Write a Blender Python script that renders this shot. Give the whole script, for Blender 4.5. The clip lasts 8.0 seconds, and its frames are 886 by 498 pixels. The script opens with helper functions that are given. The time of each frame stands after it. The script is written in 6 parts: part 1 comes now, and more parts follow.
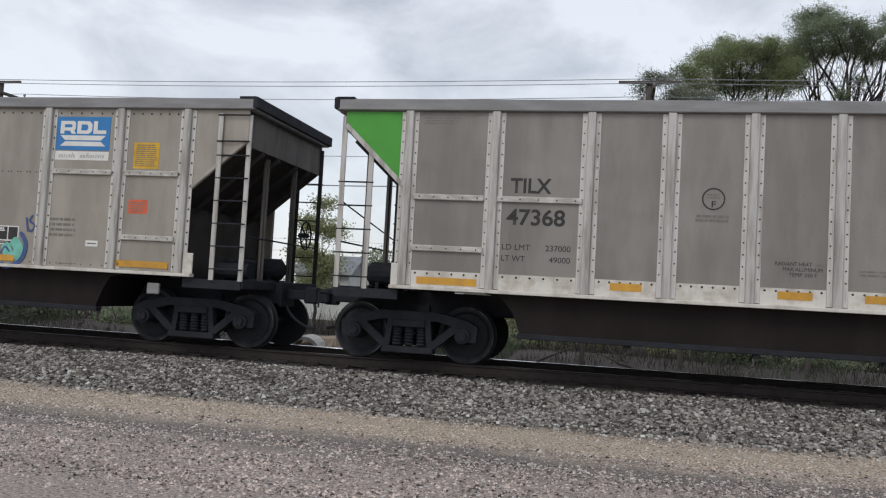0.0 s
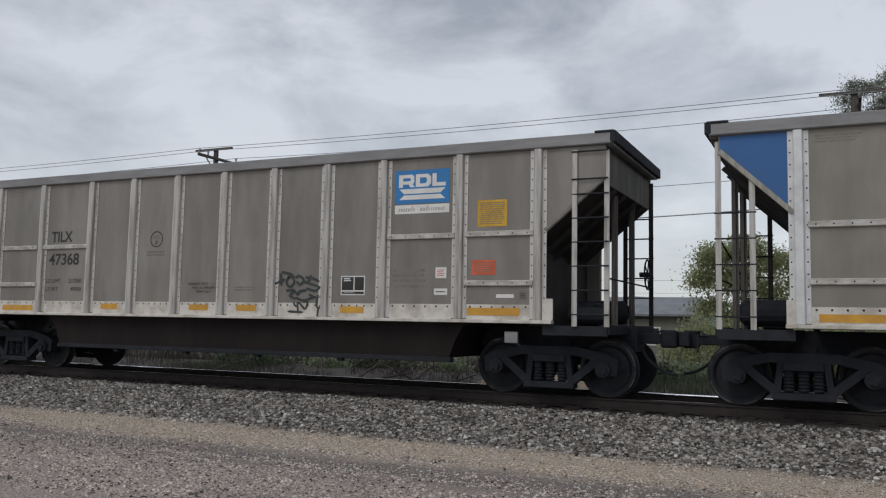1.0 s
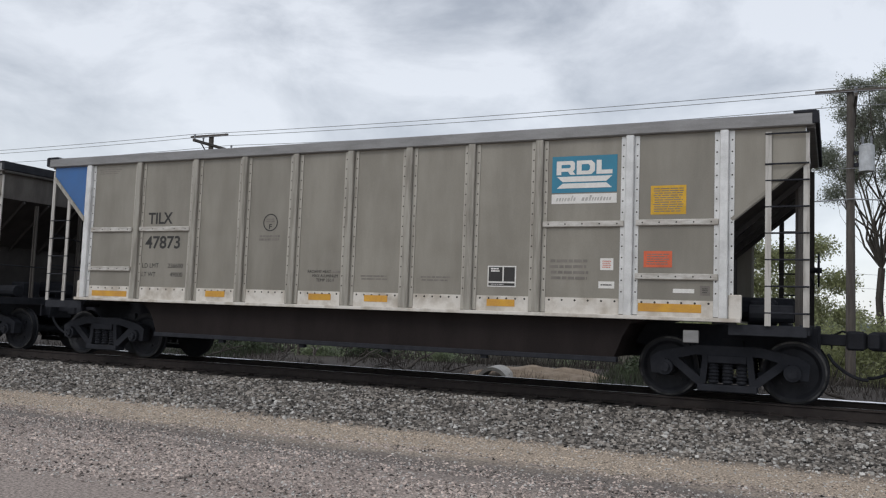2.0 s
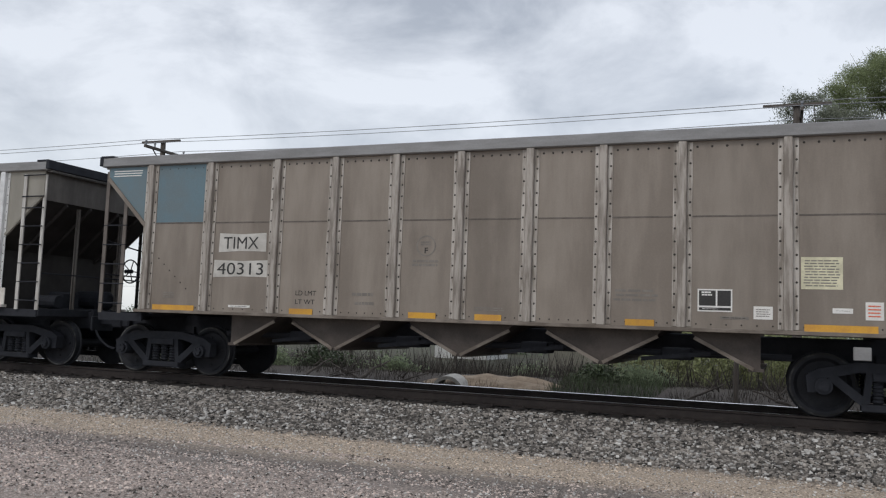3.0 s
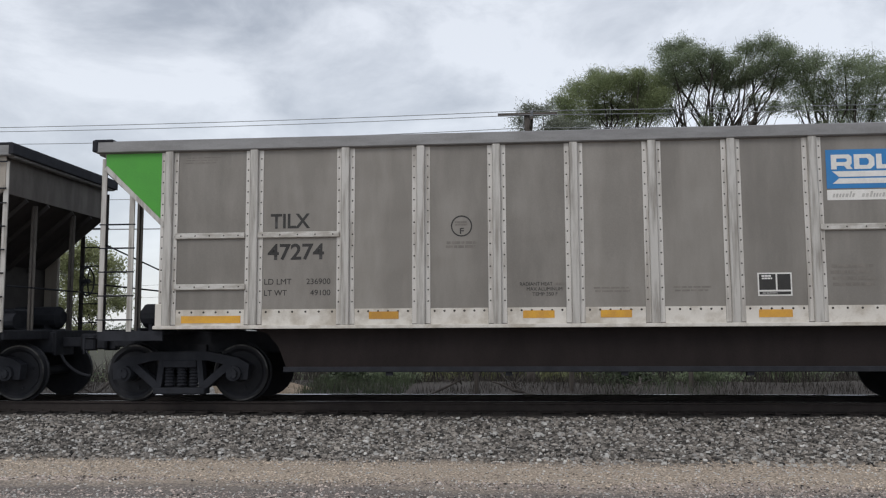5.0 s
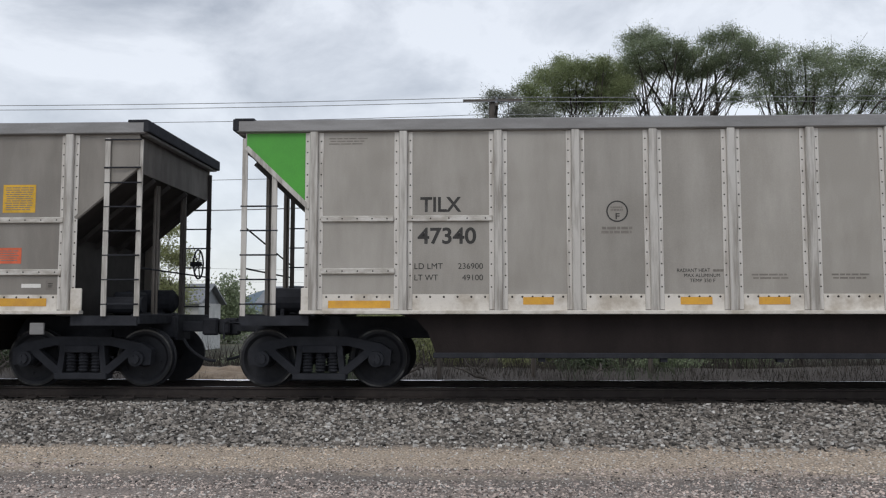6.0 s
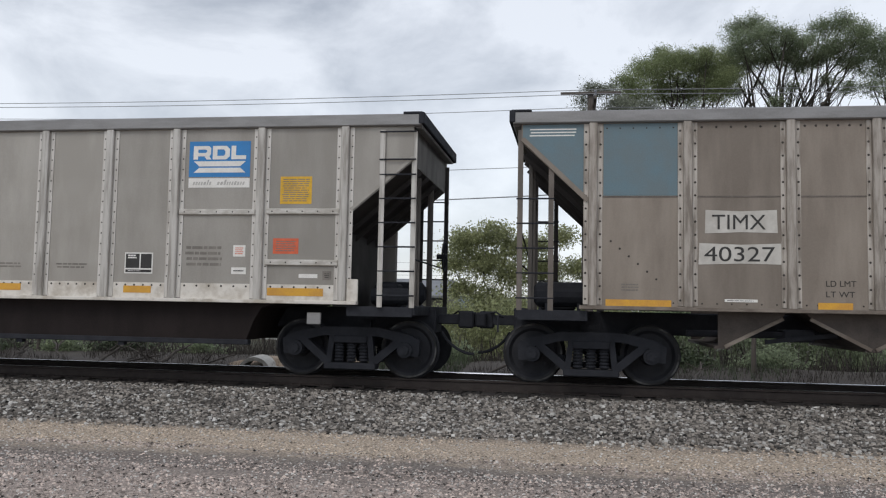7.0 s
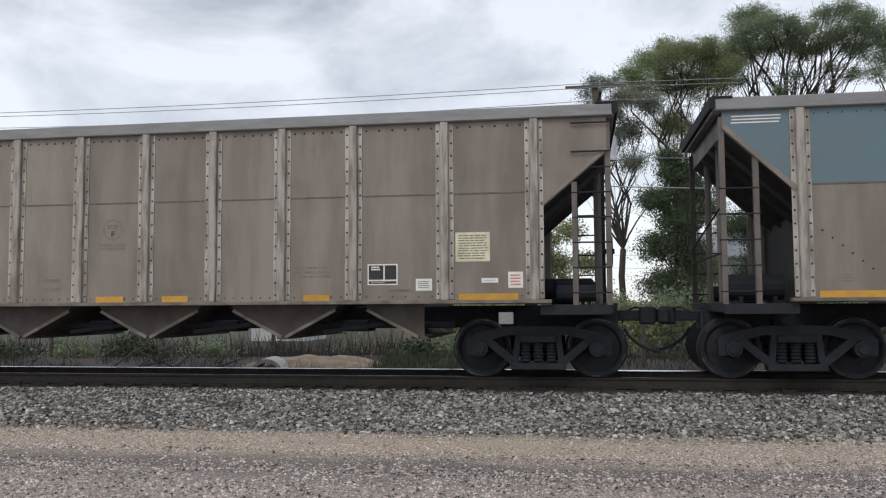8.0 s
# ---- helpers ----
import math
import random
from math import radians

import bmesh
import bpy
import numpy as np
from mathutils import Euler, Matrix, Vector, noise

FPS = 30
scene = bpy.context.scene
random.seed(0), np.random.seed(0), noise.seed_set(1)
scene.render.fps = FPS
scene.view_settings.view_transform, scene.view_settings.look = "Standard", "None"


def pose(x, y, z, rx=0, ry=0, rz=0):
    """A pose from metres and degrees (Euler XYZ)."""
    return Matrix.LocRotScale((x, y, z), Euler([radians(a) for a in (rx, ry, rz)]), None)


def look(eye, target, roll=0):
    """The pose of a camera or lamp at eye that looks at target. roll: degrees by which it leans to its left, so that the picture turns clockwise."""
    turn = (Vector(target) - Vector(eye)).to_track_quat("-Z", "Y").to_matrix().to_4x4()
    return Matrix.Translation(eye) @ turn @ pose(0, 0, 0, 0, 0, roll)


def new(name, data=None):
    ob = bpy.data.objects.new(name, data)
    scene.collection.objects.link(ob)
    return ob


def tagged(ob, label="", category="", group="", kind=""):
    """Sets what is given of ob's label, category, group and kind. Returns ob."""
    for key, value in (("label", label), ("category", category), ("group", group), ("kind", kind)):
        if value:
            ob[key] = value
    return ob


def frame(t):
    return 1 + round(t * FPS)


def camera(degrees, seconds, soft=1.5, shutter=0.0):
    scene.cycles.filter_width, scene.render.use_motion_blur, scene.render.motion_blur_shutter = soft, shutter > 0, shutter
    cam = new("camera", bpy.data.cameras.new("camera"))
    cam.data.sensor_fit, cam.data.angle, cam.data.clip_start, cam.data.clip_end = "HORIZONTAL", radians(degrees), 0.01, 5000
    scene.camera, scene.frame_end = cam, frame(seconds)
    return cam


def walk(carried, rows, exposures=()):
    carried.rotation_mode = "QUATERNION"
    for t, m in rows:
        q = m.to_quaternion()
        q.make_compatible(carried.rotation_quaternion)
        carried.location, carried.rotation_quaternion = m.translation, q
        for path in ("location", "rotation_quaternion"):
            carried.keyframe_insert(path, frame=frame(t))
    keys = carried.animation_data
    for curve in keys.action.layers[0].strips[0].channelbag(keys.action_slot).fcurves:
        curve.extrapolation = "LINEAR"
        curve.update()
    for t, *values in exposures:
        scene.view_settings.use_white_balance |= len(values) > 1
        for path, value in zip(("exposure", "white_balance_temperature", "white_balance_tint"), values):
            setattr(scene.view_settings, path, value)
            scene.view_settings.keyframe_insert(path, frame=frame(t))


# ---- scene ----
# seconds, x, z, yaw, pitch, roll of the hand-held camera
CAMERA_ROWS = [(0.0, 0.028, 1.597, 12.22, 2.99, -3.17), (0.5, -0.004, 1.599, 19.17, 4.03, -1.88), (1.0, -0.013, 1.609, 25.20, 5.04, -1.09), (1.5, -0.011, 1.609, 26.11, 4.86, -1.62), (2.0, 0.006, 1.591, 24.74, 4.46, -2.09), (2.2, 0.002, 1.591, 23.91, 4.49, -2.10), (3.3, -0.021, 1.592, 20.77, 5.37, -1.95), (3.5, -0.025, 1.592, 19.93, 5.45, -1.80), (4.0, -0.019, 1.590, 15.65, 5.64, -1.78), (4.5, 0.024, 1.618, 9.68, 5.84, -1.04), (5.0, 0.056, 1.585, 5.03, 5.55, 0.29), (5.2, 0.059, 1.588, 3.51, 5.31, 0.58), (5.75, 0.066, 1.597, 1.90, 4.74, 0.33), (6.3, 0.074, 1.606, 4.77, 4.37, -0.55), (6.5, 0.077, 1.609, 6.74, 4.28, -0.72), (7.0, 0.025, 1.590, 8.88, 4.08, -1.10), (7.5, -0.075, 1.585, 8.68, 3.94, -0.42), (8.0, -0.069, 1.587, 9.35, 3.91, 0.34)]
# seconds, metres along the track by which the train has moved
TRAIN_ROWS = [(0.0, -4.532), (0.5, -10.747), (1.0, -17.885), (1.5, -24.550), (2.0, -31.188), (3.5, -51.179), (4.0, -57.855), (4.5, -64.508), (5.0, -71.200), (6.5, -91.295), (7.0, -98.000), (7.5, -104.226), (8.0, -111.427)]
EXPOSURES = [(0.0, 0.02), (0.5, -0.19), (1.0, -0.33), (1.5, -0.3), (2.0, -0.05), (3.5, 0.0), (4.0, -0.03), (5.0, -0.02), (6.5, 0.04), (7.0, 0.04), (7.5, -0.02), (8.0, 0.12)]
cam = camera(55.4, 8.0, soft=1.2)
walk(cam, [(t, pose(x, 0, z, 90 + p, r, y)) for t, x, z, y, p, r in CAMERA_ROWS], EXPOSURES)

# ---- sky and light: a bright overcast day ----
world = bpy.data.worlds.new("overcast")
scene.world = world
world.use_nodes = True
wn, wl = world.node_tree.nodes, world.node_tree.links
wn.clear()
w_out, w_bg, w_sky = wn.new("ShaderNodeOutputWorld"), wn.new("ShaderNodeBackground"), wn.new("ShaderNodeTexSky")
w_sky.sky_type, w_sky.sun_disc = "NISHITA", False
w_sky.sun_elevation, w_sky.sun_rotation = radians(50), radians(200)
w_tc, w_map, w_n1, w_n2 = wn.new("ShaderNodeTexCoord"), wn.new("ShaderNodeMapping"), wn.new("ShaderNodeTexNoise"), wn.new("ShaderNodeTexNoise")
w_map.inputs["Scale"].default_value = (1.0, 1.0, 1.9)
w_n1.inputs["Scale"].default_value, w_n1.inputs["Detail"].default_value, w_n1.inputs["Roughness"].default_value = 4.8, 8, 0.57
w_n1.inputs["Distortion"].default_value = 0.35
w_n2.inputs["Scale"].default_value, w_n2.inputs["Detail"].default_value = 0.9, 3
w_add = wn.new("ShaderNodeMath")
w_add.operation = "MULTIPLY_ADD"
w_add.inputs[1].default_value = 0.78
w_sc = wn.new("ShaderNodeMath")
w_sc.operation, w_sc.inputs[1].default_value = "MULTIPLY", 0.22
w_ramp = wn.new("ShaderNodeValToRGB")
w_ramp.color_ramp.elements[0].position, w_ramp.color_ramp.elements[0].color = 0.40, (0.34, 0.365, 0.41, 1)
w_ramp.color_ramp.elements[1].position, w_ramp.color_ramp.elements[1].color = 0.61, (0.745, 0.77, 0.815, 1)
w_sep, w_hor = wn.new("ShaderNodeSeparateXYZ"), wn.new("ShaderNodeMapRange")
w_hor.inputs["From Min"].default_value, w_hor.inputs["From Max"].default_value = 0.05, 0.42
w_hor.inputs["To Min"].default_value, w_hor.inputs["To Max"].default_value = 0.62, 0.0
w_mix, w_mix2 = wn.new("ShaderNodeMixRGB"), wn.new("ShaderNodeMixRGB")
w_mix.inputs[2].default_value = (0.80, 0.815, 0.84, 1)
w_mix2.inputs[0].default_value = 0.03
wl.new(w_tc.outputs["Generated"], w_map.inputs["Vector"])
wl.new(w_map.outputs[0], w_n1.inputs["Vector"])
wl.new(w_map.outputs[0], w_n2.inputs["Vector"])
wl.new(w_n2.outputs["Fac"], w_sc.inputs[0])
wl.new(w_n1.outputs["Fac"], w_add.inputs[0])
wl.new(w_sc.outputs[0], w_add.inputs[2])
wl.new(w_add.outputs[0], w_ramp.inputs["Fac"])
wl.new(w_tc.outputs["Generated"], w_sep.inputs[0])
wl.new(w_sep.outputs["Z"], w_hor.inputs["Value"])
wl.new(w_hor.outputs[0], w_mix.inputs[0])
wl.new(w_ramp.outputs["Color"], w_mix.inputs[1])
wl.new(w_mix.outputs[0], w_mix2.inputs[1])
wl.new(w_sky.outputs[0], w_mix2.inputs[2])
wl.new(w_mix2.outputs[0], w_bg.inputs["Color"])
wl.new(w_bg.outputs[0], w_out.inputs["Surface"])
w_bg.inputs["Strength"].default_value = 1.0

sun = new("sun", bpy.data.lights.new("sun", "SUN"))
sun.data.energy, sun.data.angle, sun.data.color = 0.9, radians(25), (1.0, 0.96, 0.9)
sun.matrix_world = look((-8, -14, 26), (0, 8, 0))


# ---- materials ----
def material(name, base, rough=0.7, metal=0.0, dark=None, light=None, grain=40.0, stain=3.0, stretch=(1, 1, 1), bump=0.15, amount=0.6, island=0.0, per_object=0.0, ramp=(0.4, 0.62), specular=0.5, wave=0.0):
    """A surface with a large stain pattern, a fine grain and a fine relief, in metres."""
    m = bpy.data.materials.new(name)
    m.use_nodes = True
    n, l = m.node_tree.nodes, m.node_tree.links
    b = n["Principled BSDF"]
    dark = dark or tuple(c * 0.6 for c in base)
    light = light or tuple(min(1, c * 1.25) for c in base)
    tc, mp, info = n.new("ShaderNodeTexCoord"), n.new("ShaderNodeMapping"), n.new("ShaderNodeObjectInfo")
    mp.inputs["Scale"].default_value = stretch
    off = n.new("ShaderNodeVectorMath")
    off.operation = "MULTIPLY_ADD"
    off.inputs[1].default_value = (0, 0, 0)
    cmb = n.new("ShaderNodeCombineXYZ")
    for i in range(3):
        mul = n.new("ShaderNodeMath")
        mul.operation, mul.inputs[1].default_value = "MULTIPLY", (17.0, 31.0, 5.0)[i]
        l.new(info.outputs["Random"], mul.inputs[0])
        l.new(mul.outputs[0], cmb.inputs[i])
    addv = n.new("ShaderNodeVectorMath")
    addv.operation = "ADD"
    l.new(tc.outputs["Object"], addv.inputs[0])
    l.new(cmb.outputs[0], addv.inputs[1])
    l.new(addv.outputs[0], mp.inputs["Vector"])
    n1, n2 = n.new("ShaderNodeTexNoise"), n.new("ShaderNodeTexNoise")
    n1.inputs["Scale"].default_value, n1.inputs["Detail"].default_value, n1.inputs["Roughness"].default_value = stain, 6, 0.6
    n2.inputs["Scale"].default_value, n2.inputs["Detail"].default_value = grain, 3
    l.new(mp.outputs[0], n1.inputs["Vector"])
    l.new(addv.outputs[0], n2.inputs["Vector"])
    r1, r2 = n.new("ShaderNodeValToRGB"), n.new("ShaderNodeValToRGB")
    r1.color_ramp.elements[0].position, r1.color_ramp.elements[1].position = ramp
    r1.color_ramp.elements[0].color, r1.color_ramp.elements[1].color = (*dark, 1), (*base, 1)
    r2.color_ramp.elements[0].position, r2.color_ramp.elements[1].position = 0.35, 0.7
    r2.color_ramp.elements[0].color, r2.color_ramp.elements[1].color = (*base, 1), (*light, 1)
    mix = n.new("ShaderNodeMixRGB")
    mix.inputs[0].default_value = amount
    l.new(n1.outputs["Fac"], r1.inputs[0])
    l.new(n2.outputs["Fac"], r2.inputs[0])
    l.new(r2.outputs[0], mix.inputs[1])
    l.new(r1.outputs[0], mix.inputs[2])
    colour = mix.outputs[0]
    for source, strength in (("island", island), ("object", per_object)):
        if strength:
            hsv, mr = n.new("ShaderNodeHueSaturation"), n.new("ShaderNodeMapRange")
            mr.inputs["To Min"].default_value, mr.inputs["To Max"].default_value = 1 - strength, 1 + strength
            if source == "island":
                geo = n.new("ShaderNodeNewGeometry")
                l.new(geo.outputs["Random Per Island"], mr.inputs["Value"])
            else:
                l.new(info.outputs["Random"], mr.inputs["Value"])
            l.new(mr.outputs[0], hsv.inputs["Value"])
            l.new(colour, hsv.inputs["Color"])
            colour = hsv.outputs[0]
    l.new(colour, b.inputs["Base Color"])
    mr = n.new("ShaderNodeMapRange")
    mr.inputs["To Min"].default_value, mr.inputs["To Max"].default_value = min(1, rough + 0.12), max(0.05, rough - 0.12)
    l.new(n1.outputs["Fac"], mr.inputs["Value"])
    l.new(mr.outputs[0], b.inputs["Roughness"])
    b.inputs["Metallic"].default_value = metal
    b.inputs["Specular IOR Level"].default_value = specular
    if bump:
        bp = n.new("ShaderNodeBump")
        bp.inputs["Strength"].default_value, bp.inputs["Distance"].default_value = bump, 0.02
        l.new(n2.outputs["Fac"], bp.inputs["Height"])
        if wave:
            wv, soft = n.new("ShaderNodeBump"), n.new("ShaderNodeTexNoise")
            soft.inputs["Scale"].default_value, soft.inputs["Detail"].default_value = 1.7, 1
            wv.inputs["Strength"].default_value, wv.inputs["Distance"].default_value = wave, 0.06
            l.new(addv.outputs[0], soft.inputs["Vector"])
            l.new(soft.outputs["Fac"], wv.inputs["Height"])
            l.new(wv.outputs[0], bp.inputs["Normal"])
        l.new(bp.outputs[0], b.inputs["Normal"])
    return m


M = {
    "panel": material("weathered_aluminium_sheet", (0.375, 0.353, 0.32), 0.45, 0.25, dark=(0.272, 0.254, 0.226), stain=1.3, stretch=(1.2, 1, 0.3), grain=60, bump=0.03, amount=0.7, per_object=0.13, wave=0.5),
    "panel_dirty": material("grimy_aluminium_sheet", (0.262, 0.243, 0.218), 0.48, 0.2, dark=(0.18, 0.166, 0.148), stain=1.4, stretch=(1.3, 1, 0.3), grain=60, bump=0.03, amount=0.7, per_object=0.10, wave=0.5),
    "ledge": material("pale_scuffed_ledge", (0.60, 0.58, 0.545), 0.5, 0.2, dark=(0.34, 0.31, 0.27), stain=4, stretch=(1, 3, 3), grain=60, bump=0.03, amount=0.8),
    "panel_old": material("weathered_riveted_sheet", (0.375, 0.338, 0.292), 0.5, 0.2, dark=(0.27, 0.242, 0.207), stain=1.5, stretch=(1.5, 1, 0.3), grain=50, bump=0.03, amount=0.7, per_object=0.12, wave=0.5),
    "panel_brown": material("brown_weathered_sheet", (0.268, 0.230, 0.192), 0.55, 0.1, dark=(0.172, 0.143, 0.117), stain=1.2, stretch=(1.6, 1, 0.3), grain=50, bump=0.03, amount=0.75, per_object=0.10, wave=0.5),
    "post": material("bare_aluminium_post", (0.53, 0.508, 0.475), 0.42, 0.3, dark=(0.26, 0.238, 0.21), stain=3.0, stretch=(4, 4, 0.35), grain=70, bump=0.05, amount=0.85, ramp=(0.36, 0.56)),
    "post_brown": material("dusty_brown_post", (0.40, 0.362, 0.322), 0.5, 0.2, dark=(0.17, 0.143, 0.118), stain=3.5, stretch=(4, 4, 0.5), grain=70, bump=0.05, amount=0.85, ramp=(0.38, 0.58)),
    "flange": material("pale_riveted_flange", (0.63, 0.605, 0.57), 0.5, 0.2, dark=(0.34, 0.31, 0.275), stain=3.0, stretch=(4, 4, 0.4), grain=70, bump=0.04, amount=0.8, ramp=(0.34, 0.52)),
    "flange_brown": material("worn_dusty_flange", (0.50, 0.46, 0.415), 0.5, 0.2, dark=(0.20, 0.17, 0.14), stain=3.2, stretch=(4, 4, 0.45), grain=70, bump=0.04, amount=0.85, ramp=(0.40, 0.58)),
    "panel_olive": material("olive_grimed_sheet", (0.285, 0.266, 0.226), 0.5, 0.15, dark=(0.205, 0.19, 0.16), stain=1.4, stretch=(1.3, 1, 0.3), grain=60, bump=0.03, amount=0.7, per_object=0.08, wave=0.5),
    "post_olive": material("olive_grimed_post", (0.37, 0.35, 0.305), 0.5, 0.2, dark=(0.20, 0.183, 0.155), stain=3.0, stretch=(4, 4, 0.35), grain=70, bump=0.05, amount=0.85, ramp=(0.36, 0.56)),
    "flange_olive": material("olive_grimed_flange", (0.45, 0.425, 0.375), 0.5, 0.2, dark=(0.25, 0.228, 0.195), stain=3.0, stretch=(4, 4, 0.4), grain=70, bump=0.04, amount=0.8, ramp=(0.34, 0.52)),
    "post_bright": material("new_bright_aluminium_post", (0.72, 0.72, 0.71), 0.4, 0.3, dark=(0.5, 0.5, 0.49), stain=4, grain=70, bump=0.03),
    "rim": material("grey_top_rail", (0.275, 0.272, 0.272), 0.5, 0.3, dark=(0.18, 0.177, 0.175), stain=2.5, stretch=(0.6, 3, 3), grain=60, bump=0.05),
    "white": material("dirty_white_band", (0.68, 0.645, 0.59), 0.6, 0.0, dark=(0.40, 0.35, 0.285), stain=3, grain=60, bump=0.03, amount=0.8, ramp=(0.36, 0.55)),
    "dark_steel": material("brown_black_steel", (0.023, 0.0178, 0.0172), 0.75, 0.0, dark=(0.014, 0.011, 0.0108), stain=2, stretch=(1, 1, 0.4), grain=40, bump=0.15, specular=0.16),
    "chute": material("dusty_brown_chute", (0.088, 0.073, 0.064), 0.65, 0.05, dark=(0.04, 0.034, 0.031), stain=2.5, grain=40, bump=0.1, specular=0.3),
    "sill_brown": material("grimy_brown_sill", (0.235, 0.20, 0.168), 0.6, 0.1, dark=(0.11, 0.088, 0.07), stain=2.5, stretch=(1, 2, 2), grain=60, bump=0.05, amount=0.85),
    "black": material("black_running_gear", (0.031, 0.033, 0.040), 0.8, 0.0, dark=(0.019, 0.020, 0.0245), light=(0.040, 0.042, 0.050), stain=5, grain=60, bump=0.2, specular=0.2),
    "weed_green": material("dull_green_weeds", (0.055, 0.078, 0.038), 0.7, 0.0, dark=(0.033, 0.046, 0.024), light=(0.085, 0.11, 0.052), stain=0.8, grain=5, bump=0.0, island=0.5),
    "wheel": material("dark_wheel_steel", (0.027, 0.028, 0.033), 0.65, 0.1, dark=(0.017, 0.0175, 0.021), stain=6, grain=60, bump=0.1, specular=0.25),
    "tread": material("worn_wheel_rim", (0.10, 0.10, 0.10), 0.45, 0.6, dark=(0.012, 0.012, 0.012), stain=3, grain=60, bump=0.02, amount=0.95, ramp=(0.48, 0.62)),
    # near-black, with the shade under the sloping ends put into the colour
    "slope": material("shaded_dark_sheet", (0.052, 0.047, 0.045), 0.72, 0.05, dark=(0.028, 0.0255, 0.0245), stain=2, grain=50, bump=0.05, specular=0.3),
    "end_brown": material("grimy_brown_ladder", (0.15, 0.129, 0.112), 0.6, 0.05, dark=(0.075, 0.063, 0.055), stain=3, stretch=(3, 3, 0.6), grain=50, bump=0.05),
    "end_grey": material("grimy_end_sheet", (0.145, 0.132, 0.12), 0.6, 0.1, dark=(0.06, 0.053, 0.047), stain=2, stretch=(1, 1.5, 0.5), grain=50, bump=0.05),
    "rivet": material("dark_rivet_heads", (0.055, 0.048, 0.042), 0.55, 0.3, stain=10, grain=80, bump=0.0),
    "green": material("bright_green_paint", (0.07, 0.36, 0.035), 0.45, 0.0, dark=(0.06, 0.29, 0.035), stain=2, grain=60, bump=0.02),
    "blue": material("blue_paint", (0.03, 0.13, 0.36), 0.45, 0.0, dark=(0.04, 0.11, 0.26), stain=2, grain=60, bump=0.02),
    "slate": material("faded_slate_blue_paint", (0.12, 0.19, 0.225), 0.55, 0.0, dark=(0.14, 0.17, 0.18), stain=2, grain=60, bump=0.02),
    "logo_blue": material("logo_blue_vinyl", (0.025, 0.21, 0.52), 0.45, 0.0, dark=(0.035, 0.18, 0.42), stain=3, grain=60, bump=0.0),
    "logo_teal": material("logo_teal_vinyl", (0.03, 0.215, 0.33), 0.45, 0.0, dark=(0.04, 0.18, 0.27), stain=3, grain=60, bump=0.0),
    "vinyl_white": material("white_vinyl", (0.78, 0.77, 0.74), 0.5, 0.0, dark=(0.66, 0.64, 0.6), stain=4, grain=60, bump=0.0),
    "patch_white": material("grimy_white_patch", (0.58, 0.56, 0.52), 0.6, 0.0, dark=(0.42, 0.40, 0.365), stain=4, grain=60, bump=0.02, amount=0.8),
    "yellow": material("amber_reflector", (0.62, 0.33, 0.035), 0.45, 0.0, dark=(0.45, 0.22, 0.05), stain=4, grain=60, bump=0.0, per_object=0.15),
    "sticker_yellow": material("yellow_notice", (0.72, 0.42, 0.03), 0.5, 0.0, stain=4, grain=60, bump=0.0),
    "sticker_red": material("red_notice", (0.72, 0.14, 0.06), 0.5, 0.0, stain=4, grain=60, bump=0.0),
    "sticker_cream": material("cream_notice", (0.74, 0.70, 0.50), 0.5, 0.0, stain=4, grain=60, bump=0.0),
    "ink": material("black_lettering", (0.028, 0.027, 0.026), 0.55, 0.0, light=(0.06, 0.055, 0.05), stain=6, grain=90, bump=0.0),
    "ink_faint": material("worn_grey_lettering", (0.215, 0.195, 0.172), 0.55, 0.0, stain=6, grain=90, bump=0.0),
    "ink_pale": material("pale_grey_lettering", (0.52, 0.505, 0.475), 0.55, 0.0, stain=6, grain=90, bump=0.0),
    "spray_black": material("black_spray_paint", (0.025, 0.035, 0.035), 0.5, dark=(0.06, 0.065, 0.06), stain=7, grain=60, bump=0.0),
    "spray_mint": material("mint_spray_paint", (0.20, 0.56, 0.46), 0.5, stain=6, grain=60, bump=0.0),
    "spray_blue": material("blue_spray_paint", (0.034, 0.075, 0.235), 0.5, dark=(0.085, 0.13, 0.25), stain=6, grain=60, bump=0.0),
    "spray_grey": material("grey_spray_paint", (0.27, 0.27, 0.28), 0.5, dark=(0.36, 0.36, 0.37), stain=8, grain=60, bump=0.0),
    "spray_white": material("white_spray_paint", (0.55, 0.55, 0.55), 0.5, stain=6, grain=60, bump=0.0),
    "rail": material("rusty_rail_side", (0.043, 0.035, 0.032), 0.75, 0.1, dark=(0.025, 0.0205, 0.0195), stain=5, grain=60, bump=0.2, specular=0.3),
    "rail_top": material("polished_rail_head", (0.85, 0.85, 0.86), 0.32, 1.0, dark=(0.65, 0.65, 0.66), stain=2, grain=40, bump=0.0),
    "rail_mirror": material("mirror_bright_rail_head", (0.92, 0.92, 0.93), 0.14, 1.0, dark=(0.85, 0.85, 0.86), stain=2, grain=40, bump=0.0),
    "sleeper": material("oily_timber_sleeper", (0.036, 0.031, 0.028), 0.85, 0.0, dark=(0.018, 0.015, 0.014), stain=4, stretch=(4, 0.6, 4), grain=40, bump=0.5, per_object=0.25, specular=0.3),
    # dark tone and wide spread also stand in for shade among the stones
    "stone": material("crushed_grey_ballast", (0.205, 0.184, 0.162), 0.85, 0.0, dark=(0.08, 0.071, 0.063), light=(0.43, 0.395, 0.352), stain=1.2, grain=45, bump=0.3, island=0.97),
    "stone_dark": material("near_black_ballast", (0.038, 0.034, 0.032), 0.85, 0.0, stain=1.2, grain=90, bump=0.3, island=0.5),
